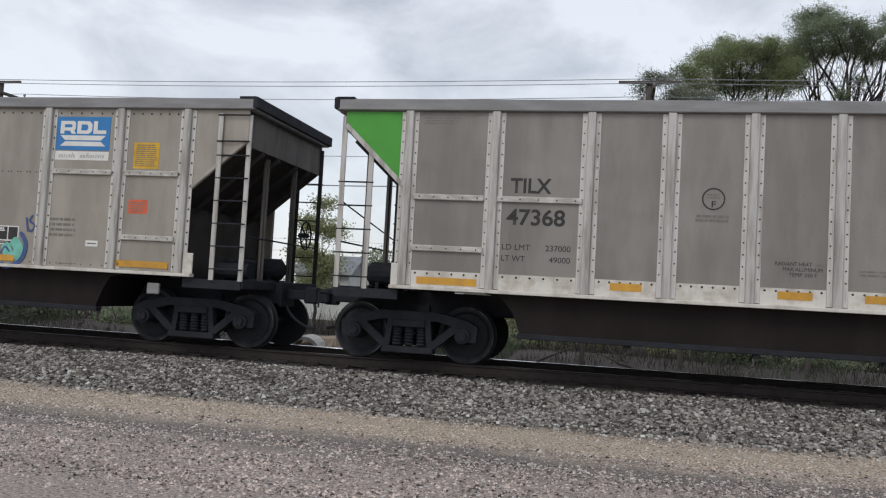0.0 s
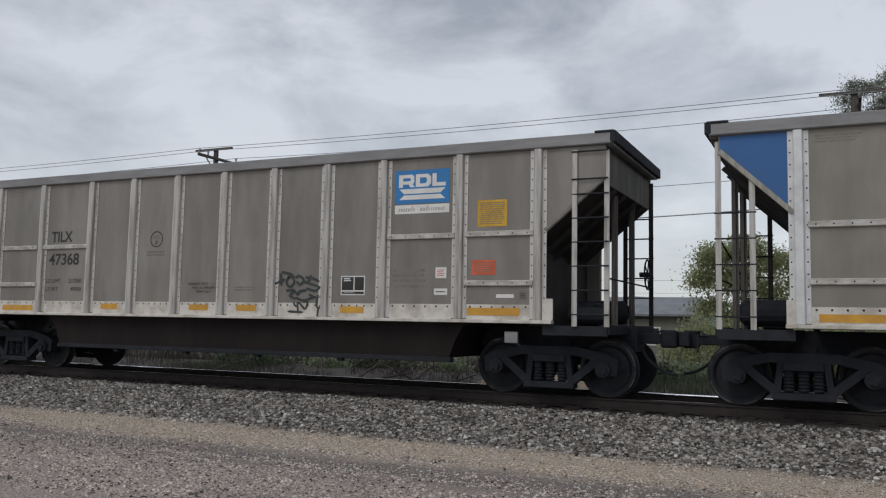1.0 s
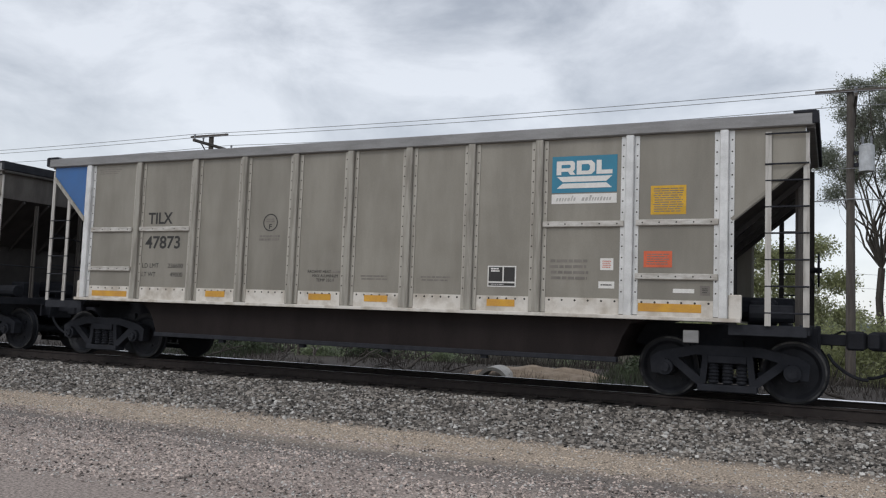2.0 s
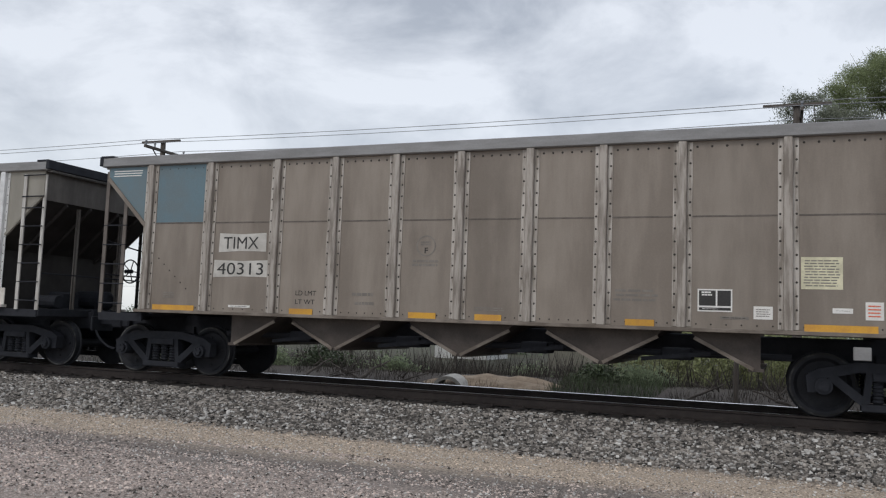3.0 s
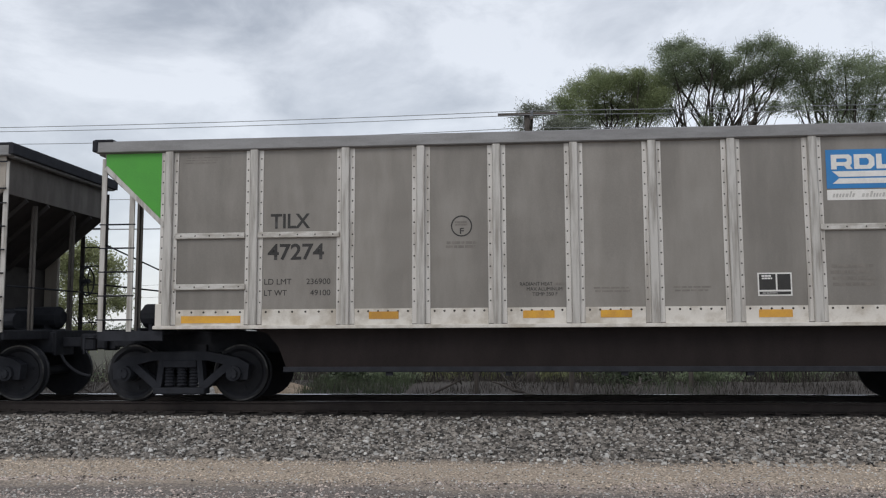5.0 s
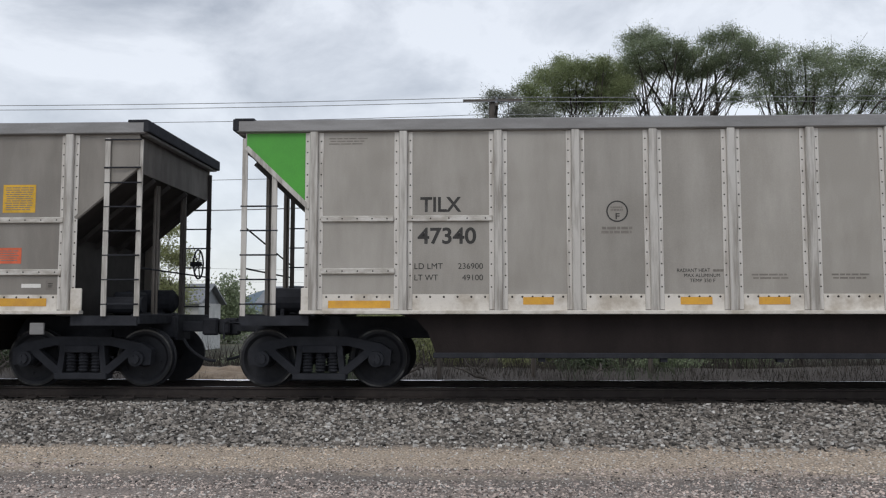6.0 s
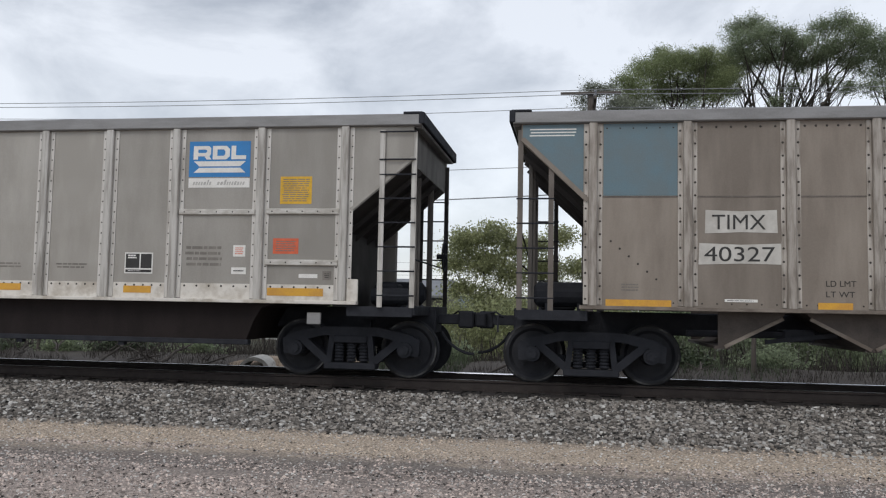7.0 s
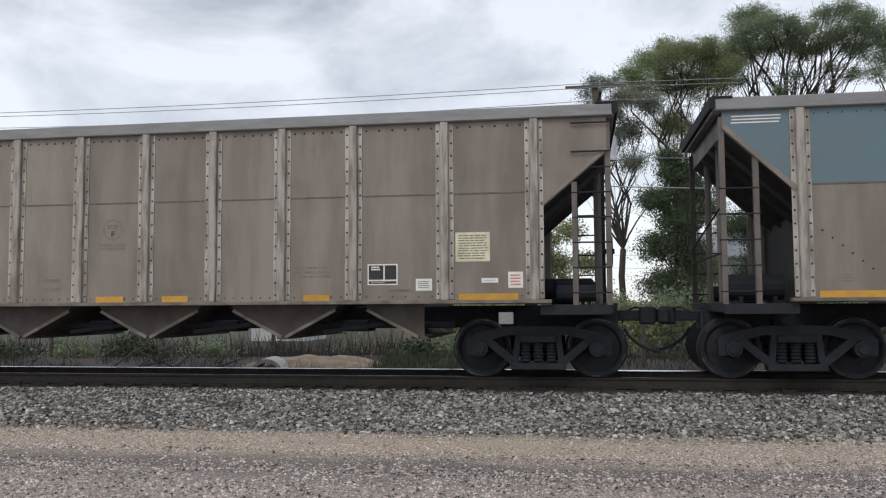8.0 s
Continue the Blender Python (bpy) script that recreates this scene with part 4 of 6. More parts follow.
def debris(i, x, y, z, length, turn, tilt):
    bm = bmesh.new()
    rnd = random.Random(i)
    limb(bm, (0, 0, 0), (length, 0, length * tilt), rnd.uniform(0.03, 0.06), 0.015, i, 0.2)
    for k in range(4):
        limb(bm, (length * rnd.uniform(0.3, 0.9), 0, length * tilt * 0.6), (length * rnd.uniform(0.2, 1.1), rnd.uniform(-0.4, 0.4), length * tilt + rnd.uniform(-0.1, 0.5)), 0.018, 0.006, i * 9 + k, 0.2)
    ob = tagged(new("dead_branch", mesh_of("dead_branch", bm, "timber")), "dead grey branch lying in the dry weeds", "branch", group="dead branches behind the rails")
    ob.matrix_basis = pose(x, y, z, 0, 0, turn)


for i, (x, y, length, turn, tilt) in enumerate(((-8.9, 18.6, 1.1, 20, 0.35), (-9.4, 18.8, 1.4, 160, 0.3), (-9.9, 19.2, 1.0, 60, 0.5), (-10.8, 18.5, 1.2, 10, 0.25), (-12.5, 19.2, 1.5, 130, 0.3), (-13.6, 18.9, 0.9, 100, 0.4), (-16.2, 19.0, 1.1, 40, 0.35), (-11.5, 19.3, 0.9, 70, 0.5), (-2.0, 19.0, 1.0, 30, 0.4), (0.4, 18.8, 1.1, 150, 0.3), (2.6, 19.1, 1.0, 75, 0.4))):
    debris(200 + i, x, y, ground_height(x, y) + 0.02, length, turn, tilt)


def weeds(name, count, y0, y1, h, mat, seed, label, x0=-40, x1=14):
    rng = np.random.default_rng(seed)
    x = rng.uniform(x0, x1, count)
    y = rng.uniform(y0, y1, count)
    keep = np.array([noise.noise((a * 0.45, b * 0.5, seed)) > -0.1 for a, b in zip(x, y)])
    x, y = x[keep], y[keep]
    verts, faces = [], []
    hs = h * rng.uniform(0.4, 1.3, len(x))
    tilt, turn = rng.uniform(-0.5, 0.5, (2, len(x))) * 0.9, rng.uniform(0, 3.14, len(x))
    for i in range(len(x)):
        z = ground_height(x[i], y[i]) - 0.03
        w = 0.005 + 0.014 * hs[i]
        c, s = math.cos(turn[i]) * w, math.sin(turn[i]) * w
        k = len(verts)
        tx, ty = x[i] + tilt[0, i] * hs[i], y[i] + tilt[1, i] * hs[i]
        verts += [(x[i] - c, y[i] - s, z), (x[i] + c, y[i] + s, z), (tx, ty, z + hs[i])]
        faces.append((k, k + 1, k + 2))
    tagged(new(name, raw_mesh(name, verts, faces, mat)), label, "weeds", kind="stuff")


weeds("dry_weeds", 34000, 18.3, 26, 0.24, "dry", 3, "dry straw-coloured weeds beyond the rails")
weeds("green_weeds", 4500, 18.8, 27, 0.26, "weed_green", 8, "patchy green weeds beyond the rails", -5.2, -2.6)
weeds("green_weeds", 2600, 18.8, 25, 0.3, "weed_green", 9, "patchy green weeds beyond the rails", -19, -15.5)
weeds("green_weeds", 1300, 19.5, 27, 0.3, "weed_green", 10, "patchy green weeds beyond the rails", 2.0, 5.0)
weeds("tall_dry_weeds", 9000, 24, 30, 0.95, "dry", 14, "tall dead brown weeds in the ditch", -45, 14)
weeds("meadow_grass", 22000, 27, 60, 0.7, "dry", 12, "rough dry meadow grass", -60, 25)
for x, y in ((-0.9, 19.5), (1.3, 20.2), (-15, 22), (4.2, 21)):
    bm = bmesh.new()
    tube(bm, (0, 0, -0.3), (0.02, 0, 1.25), 0.06, 8, 0.05)
    ob = tagged(new("fence_post", mesh_of("fence_post", bm, "timber")), "short weathered timber fence post", "fence post", group="posts behind the rails")
    ob.location = (x, y, ground_height(x, y))


# ---- the train ----
CAR_PITCH, SIDE, TOP, SILL = 16.18, 1.655, 3.98, 1.07
POSTS = (1.19, 2.54, 3.96, 5.11, 6.25, 7.395, 8.54, 9.68, 10.83, 12.25, 13.60)
POSTS_OLD = (1.19, 2.41, 3.79, 5.11, 6.25, 7.395, 8.54, 9.68, 11.0, 12.38, 13.60)
LENGTH = 14.79


def posts_of(kind):
    return POSTS_OLD if kind == "d" else POSTS


YF = -SIDE - 0.012  # face of the near side's sheets
TRUCKS, AXLES = (1.19, 13.60), (-0.89, 0.89)


def end_profile(kind):
    """Where the side sheets stop at both ends: the sloping cuts."""
    left = ((0.13, 3.53), (1.12, 2.60))
    right = ((13.70, 2.46), (14.67, 3.27))
    return left, right


def side_panel(i, posts):
    """One sheet of the side, between two posts; the end sheets are cut on the slope."""
    (lx0, lz0), (lx1, lz1) = end_profile(0)[0]
    (rx0, rz0), (rx1, rz1) = end_profile(0)[1]

    def build(bm):
        if i == 0:
            pts = [(lx0, 3.82), (lx0, lz0), (lx1, lz1), (lx1, 1.1), (posts[0], 1.1), (posts[0], 3.82)]
        elif i == len(posts):
            pts = [(posts[-1], 3.82), (posts[-1], 1.1), (rx0, 1.1), (rx0, rz0), (rx1, rz1), (rx1, 3.82)]
        else:
            a, b = posts[i - 1], posts[i]
            pts = [(a, 3.82), (a, 1.1), (b, 1.1), (b, 3.82)]
        plate(bm, pts, -0.012, 0.012)
    return build


def post_mesh(bm):
    box(bm, -0.062, 0.062, -0.075, 0.0, 1.10, 3.80, 0.012)


def flange_mesh(bm):
    for s in (-1, 1):
        box(bm, s * 0.100 - 0.036, s * 0.100 + 0.036, -0.012, 0.0, 1.12, 3.79)


def flanged_post(mat, flange):
    """The post and the riveted flanges at its foot, one mesh in two finishes."""
    if ("flanged_post", mat) not in CACHE:
        CACHE["flanged_post", mat] = join_two(shared("post_core", mat, post_mesh), shared("post_flange", flange, flange_mesh), "side_post")
    return CACHE["flanged_post", mat]


def rivets(kind):
    def build(bm):
        def dot(x, z, y, r=0.013):
            n = 6
            ring = [bm.verts.new((x + r * math.cos(6.283 * k / n), y, z + r * math.sin(6.283 * k / n))) for k in range(n)]
            tip = bm.verts.new((x, y - 0.009, z))
            for k in range(n):
                bm.faces.new((ring[k], ring[(k + 1) % n], tip))
        step = 0.19 if kind != "a" else 0.17
        for i, p in enumerate(posts_of(kind)):
            for s in (-1, 1):
                z = 1.45 if kind == "a" else 1.2
                while z < 3.7:
                    dot(p + s * 0.105, z, YF - 0.0125, 0.018 if kind != "a" else 0.013)
                    z += step
        for a, b in zip(posts_of(kind), posts_of(kind)[1:]):
            n = 6
            for k in range(n):
                x = a + 0.2 + (b - a - 0.4) * k / (n - 1)
                if kind == "a":
                    dot(x, 1.305, YF - 0.0085, 0.018)
                else:
                    dot(x, 3.72, YF - 0.001, 0.019)
                    if kind == "d":
                        dot(x, 2.70, YF - 0.001)
                        dot(x + 0.06, 2.70, YF - 0.001)
                    dot(x, 1.16, YF - 0.001)
        if kind == "t":
            for k in range(6):
                dot(1.45 + 0.13 * k, 2.05 - 0.11 * k, YF - 0.001, 0.017)
        if kind != "t":
            for a, b, z in ledges_of(kind):
                for k in range(5):
                    dot(a + 0.1 + (b - a - 0.2) * k / 4, z, YF - 0.046, 0.013)
    return build


LEDGES = ((1.30, 2.40, 2.475), (1.30, 2.42, 1.69), (2.58, 3.87, 2.475), (10.90, 12.17, 2.47), (12.35, 13.53, 2.48), (12.35, 13.53, 1.685))


def ledges_of(kind):
    if kind == "d":
        return ((1.30, 2.28, 2.71), (1.30, 2.28, 1.65), (2.54, 3.67, 2.71), (11.12, 12.26, 2.72), (12.50, 13.48, 2.72), (12.50, 13.48, 1.65))
    return LEDGES


def rim_mesh(bm):
    for s in (-1, 1):
        box(bm, 0, LENGTH, s * (SIDE + 0.03) - 0.06, s * (SIDE + 0.03) + 0.06, 3.80, TOP, 0.015)
    for x in (0.06, LENGTH - 0.06):
        box(bm, x - 0.06, x + 0.06, -SIDE + 0.03, SIDE - 0.03, 3.78, TOP, 0.015)


def rim_cap(bm):
    """The raised corner caps and the overhanging lip at an end."""
    box(bm, -0.05, 0.04, -SIDE - 0.10, SIDE + 0.10, 3.82, TOP + 0.02, 0.01)
    box(bm, -0.02, 0.28, -SIDE - 0.1, -SIDE + 0.05, TOP - 0.01, TOP + 0.03, 0.008)
    box(bm, -0.02, 0.28, SIDE - 0.05, SIDE + 0.1, TOP - 0.01, TOP + 0.03, 0.008)


def slope_sheet(x_top, z_top, x_low):
    def build(bm):
        z_low = 1.12
        s = 1 if x_top > x_low else -1
        vs = []
        for y in (-SIDE + 0.02, SIDE - 0.02):
            vs.append([bm.verts.new(c) for c in ((x_top, y, z_top), (x_low, y, z_low), (x_low - 0.03 * s, y, z_low + 0.02), (x_top - 0.03 * s, y, z_top + 0.02))])
        a, b = vs
        for k in range(4):
            bm.faces.new((a[k], a[(k + 1) % 4], b[(k + 1) % 4], b[k]))
        bm.faces.new(a)
        bm.faces.new(b)
        bmesh.ops.recalc_face_normals(bm, faces=bm.faces[:])
    return build


def slope_rib(x_top, z_top, x_low):
    s = 1 if x_top > x_low else -1
    return lambda bm: strip_between(bm, (x_top + 0.02 * s, z_top - 0.06), (x_low + 0.1 * s, 1.10), 0.07, -0.02, 0.02)


def end_sheet(x_top, z_top):
    s = 1 if x_top > 7 else -1
    return lambda bm: box(bm, min(x_top, x_top - 0.03 * s), max(x_top, x_top - 0.03 * s), -SIDE + 0.02, SIDE - 0.02, z_top - 0.02, 3.86)


def truck_frame(bm):
    """The cast side frame: a top chord, two struts, a spring seat and pedestal ends."""
    plate(bm, [(-1.12, 0.60), (-0.95, 0.70), (-0.45, 0.80), (0.45, 0.80), (0.95, 0.70), (1.12, 0.60), (1.10, 0.36), (0.98, 0.36), (0.96, 0.56), (0.78, 0.58), (0.45, 0.66), (-0.45, 0.66), (-0.78, 0.58), (-0.96, 0.56), (-0.98, 0.36), (-1.10, 0.36)], -0.09, 0.09)
    for s in (-1, 1):
        strip_between(bm, (s * 0.80, 0.60), (s * 0.34, 0.22), 0.12, -0.085, 0.085)
        strip_between(bm, (s * 0.36, 0.20), (s * 0.30, 0.70), 0.09, -0.08, 0.08)
    box(bm, -0.42, 0.42, -0.13, 0.13, 0.13, 0.235, 0.015)


def spring(bm):
    """A coil, as one ridged drum."""
    n, prof = 10, [(0.085 if k % 2 else 0.062, 0.245 + k * 0.025) for k in range(13)]
    rings = [[bm.verts.new((r * math.cos(6.28318 * i / n), r * math.sin(6.28318 * i / n), z)) for i in range(n)] for r, z in prof]
    for a, b in zip(rings, rings[1:]):
        for i in range(n):
            bm.faces.new((a[i], a[(i + 1) % n], b[(i + 1) % n], b[i]))


def spring_cap(bm):
    box(bm, -0.27, 0.27, -0.12, 0.12, 0.55, 0.665, 0.01)


def bolster(bm):
    box(bm, -0.2, 0.2, -0.9, 0.9, 0.46, 0.72, 0.03)
    box(bm, -0.16, 0.16, -0.4, 0.4, 0.72, 0.9)
    for s in (-1, 1):
        box(bm, s * 0.45 - 0.05, s * 0.45 + 0.05, -0.85, 0.85, 0.36, 0.44)


def bearing(bm):
    tube(bm, (0, -0.13, 0), (0, 0.13, 0), 0.12, 14)
    tube(bm, (0, -0.17, 0), (0, -0.13, 0), 0.075, 10)
    for k in range(3):
        a = k * 2.094
        tube(bm, (0.05 * math.cos(a), -0.185, 0.05 * math.sin(a)), (0.05 * math.cos(a), -0.165, 0.05 * math.sin(a)), 0.016, 6)


def lathe(bm, prof, n=32):
    """Turns a profile of (radius, y) round the axle."""
    rings = [[bm.verts.new((r * math.cos(6.28318 * i / n), y, r * math.sin(6.28318 * i / n))) for i in range(n)] for r, y in prof]
    for a, b in zip(rings, rings[1:]):
        for i in range(n):
            bm.faces.new((a[i], a[(i + 1) % n], b[(i + 1) % n], b[i]))
    bm.faces.new(rings[0])
    bm.faces.new(rings[-1])
    bmesh.ops.recalc_face_normals(bm, faces=bm.faces[:])


def wheelset_mesh(bm):
    tube(bm, (0, -1.0, 0), (0, 1.0, 0), 0.085, 12)
    for s in (-1, 1):
        y = s * 0.7525
        lathe(bm, [(0.10, y + s * 0.09), (0.13, y + s * 0.085), (0.15, y + s * 0.045), (0.34, y + s * 0.015), (0.385, y + s * 0.055), (0.452, y + s * 0.055), (0.457, y - s * 0.04), (0.482, y - s * 0.05), (0.482, y - s * 0.08), (0.39, y - s * 0.08), (0.10, y - s * 0.05)])
        for k in range(4):
            a = k * 1.571
            tube(bm, (0.25 * math.cos(a), y + s * 0.03, 0.25 * math.sin(a)), (0.25 * math.cos(a), y + s * 0.05, 0.25 * math.sin(a)), 0.03, 6)


def wheel_rim(bm):
    for s in (-1, 1):
        n, y = 40, s * 0.7525 + s * 0.057
        a = [bm.verts.new((0.425 * math.cos(6.28318 * i / n), y, 0.425 * math.sin(6.28318 * i / n))) for i in range(n)]
        b = [bm.verts.new((0.450 * math.cos(6.28318 * i / n), y, 0.450 * math.sin(6.28318 * i / n))) for i in range(n)]
        for i in range(n):
            bm.faces.new((a[i], a[(i + 1) % n], b[(i + 1) % n], b[i]))


def coupler(bm):
    """A knuckle coupler that points to -x."""
    box(bm, 0.0, 0.5, -0.14, 0.14, 0.72, 0.98, 0.02)
    box(bm, -0.42, 0.02, -0.07, 0.07, 0.76, 0.93, 0.015)
    box(bm, -0.66, -0.40, -0.02, 0.15, 0.70, 0.99, 0.03)
    box(bm, -0.70, -0.52, -0.16, -0.02, 0.72, 0.97, 0.03)
    box(bm, -0.05, 0.02, -0.3, 0.3, 0.62, 1.05, 0.01)


def air_hose(bm):
    pts = [Vector((-0.15 - 0.545 * k / 8, 0.3, 0.64 - 0.36 * math.sin(1.5708 * k / 8) ** 0.7)) for k in range(9)]
    for a, b in zip(pts, pts[1:]):
        tube(bm, a, b, 0.025, 6)


def uncoupling_lever(bm):
    pts = [(-0.2, -1.5, 0.92), (-0.2, -0.5, 0.90), (-0.35, -0.2, 0.98), (-0.45, -0.05, 0.96)]
    for a, b in zip(pts, pts[1:]):
        tube(bm, a, b, 0.016, 6)
    tube(bm, (-0.2, -1.5, 0.92), (-0.2, -1.5, 0.68), 0.016, 6)


def end_deck(bm):
    """The end sill and its walkway, for the end at x = 0."""
    box(bm, 0.06, 0.20, -SIDE + 0.02, SIDE - 0.02, 0.90, 1.05, 0.01)
    box(bm, 0.20, 1.1, -SIDE + 0.1, SIDE - 0.1, 0.97, 1.02)
    box(bm, 0.10, 1.12, -SIDE, -SIDE + 0.05, 0.88, 1.03)
    box(bm, 0.10, 1.12, SIDE - 0.05, SIDE, 0.88, 1.03)


def centre_sill(bm):
    box(bm, -0.02, LENGTH + 0.02, -0.33, 0.33, 0.66, 1.02, 0.02)


def dark_pod(bm):
    """The long discharge pod of the smooth-sided cars."""
    plate(bm, [(2.35, 1.075), (2.72, 0.98), (2.90, 0.78), (3.02, 0.47), (12.02, 0.47), (12.14, 0.78), (12.26, 0.98), (12.60, 1.075)], -1.52, 1.52)


def pod_lip(bm):
    for s in (-1, 1):
        box(bm, 2.98, 12.06, s * 1.47 - 0.07, s * 1.47 + 0.07, 0.395, 0.475, 0.008)
    for x in (4.6, 6.4, 8.1, 9.9):
        box(bm, x - 0.05, x + 0.05, -1.5, -1.40, 0.34, 0.40)


def side_sill(bm):
    box(bm, 1.0, 13.84, -SIDE - 0.095, -SIDE + 0.05, SILL - 0.02, SILL + 0.035, 0.006)


def sill_bracket(bm):
    box(bm, -0.09, 0.09, -0.015, 0.015, 0.0, 0.34, 0.01)


def white_band(a, b):
    return lambda bm: box(bm, a + 0.14, b - 0.14, YF - 0.008, YF + 0.002, 1.105, 1.345)


def chute(sides):
    """One V-shaped discharge chute, centred on x = 0; the end ones have only the side away from the truck."""
    def build(bm):
        left = [(-0.90, 1.06), (-0.80, 0.95), (-0.05, 0.545)] if -1 in sides else [(-0.06, 1.06), (-0.06, 0.56)]
        right = [(0.05, 0.545), (0.80, 0.95), (0.90, 1.06)] if 1 in sides else [(0.06, 0.56), (0.06, 1.06)]
        for y0, y1 in ((-1.45, -1.43), (1.43, 1.45)):
            plate(bm, left + right, y0, y1)
        for s in sides:
            vs = [bm.verts.new(c) for c in ((s * 0.88, -1.43, 1.05), (s * 0.88, 1.43, 1.05), (s * 0.10, 1.43, 0.555), (s * 0.10, -1.43, 0.555))]
            bm.faces.new(vs)
        box(bm, -0.11, 0.11, -1.46, 1.46, 0.515, 0.56)
        bmesh.ops.recalc_face_normals(bm, faces=bm.faces[:])
    return build


def chute_lip(sides):
    """The worn angle iron along the edges of a chute."""
    return lambda bm: [strip_between(bm, (s * 0.84, 0.965), (s * 0.03, 0.545), 0.05, -1.485, -1.452) for s in sides]


def chute_gear(bm):
    """The operating shaft and levers between the chutes."""
    tube(bm, (2.6, -1.0, 0.72), (12.3, -1.0, 0.72), 0.05, 8)
    for x in (4.2, 6.3, 8.5, 10.7):
        box(bm, x - 0.22, x + 0.22, -1.1, -0.6, 0.62, 0.80, 0.02)
        strip_between(bm, (x - 0.5, 0.62), (x + 0.5, 0.74), 0.06, -1.2, -1.16)


def ladder_rail(z0, z1):
    return lambda bm: (box(bm, -0.04, 0.04, -0.012, 0.012, z0, z1), box(bm, -0.04, -0.022, -0.012, 0.055, z0, z1))


def rung(bm):
    tube(bm, (-0.285, -0.006, 0), (0.285, -0.006, 0), 0.013, 6)


def brake_wheel(bm):
    n = 20
    pts = [Vector((0, 0.26 * math.cos(6.283 * i / n), 0.26 * math.sin(6.283 * i / n))) for i in range(n)]
    for i in range(n):
        tube(bm, pts[i], pts[(i + 1) % n], 0.016, 5)
    for k in range(5):
        tube(bm, (0, 0, 0), pts[k * 4], 0.012, 5)
    tube(bm, (-0.14, 0, 0), (0.05, 0, 0), 0.045, 8)


def reservoir(bm):
    tube(bm, (0.35, -0.5, 1.28), (1.15, -0.5, 1.28), 0.2, 14)
    tube(bm, (0.28, -0.5, 1.28), (0.35, -0.5, 1.28), 0.12, 14, 0.2)
    for x in (0.5, 1.0):
        box(bm, x - 0.03, x + 0.03, -0.7, -0.3, 1.02, 1.14)


def brake_gear(bm):
    box(bm, 0.55, 0.95, 0.1, 0.6, 1.02, 1.42, 0.04)
    tube(bm, (0.3, 0.9, 1.2), (0.9, 0.9, 1.2), 0.13, 12)
    tube(bm, (0.4, -0.9, 1.05), (0.4, 0.9, 1.05), 0.03, 6)


def logo_shapes(bm, x0, z0, w, h):
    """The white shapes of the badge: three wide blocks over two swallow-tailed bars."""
    y = YF - 0.010

    def shape(*pts):
        plate(bm, [(x0 + px * w, z0 + pz * h) for px, pz in pts], y, y + 0.003)

    lo, hi, mid = 0.49, 0.87, 0.64
    shape((0.07, lo), (0.145, lo), (0.145, hi), (0.07, hi))
    shape((0.145, hi - 0.10), (0.27, hi - 0.10), (0.29, hi - 0.125), (0.29, mid + 0.06), (0.27, mid + 0.035), (0.145, mid + 0.035), (0.145, mid - 0.06), (0.33, mid - 0.06), (0.355, mid), (0.355, hi - 0.06), (0.32, hi), (0.145, hi))
    shape((0.25, mid - 0.062), (0.285, lo), (0.365, lo), (0.33, mid - 0.062))
    shape((0.385, lo), (0.46, lo), (0.46, hi), (0.385, hi))
    shape((0.46, hi - 0.10), (0.565, hi - 0.10), (0.59, hi - 0.15), (0.59, lo + 0.15), (0.565, lo + 0.10), (0.46, lo + 0.10), (0.46, lo), (0.61, lo), (0.665, lo + 0.09), (0.665, hi - 0.09), (0.61, hi), (0.46, hi))
    shape((0.69, lo), (0.765, lo), (0.765, hi), (0.69, hi))
    shape((0.765, lo), (0.93, lo), (0.93, lo + 0.11), (0.765, lo + 0.11))
    shape((0.17, 0.295), (0.84, 0.295), (0.93, 0.44), (0.08, 0.44))
    shape((0.08, 0.12), (0.93, 0.12), (0.84, 0.255), (0.17, 0.255))


def field(x0, x1, z0, z1, y=None, t=0.004):
    y = YF - t if y is None else y
    return lambda bm: box(bm, x0, x1, y, y + t, z0, z1)


WHEELS = []


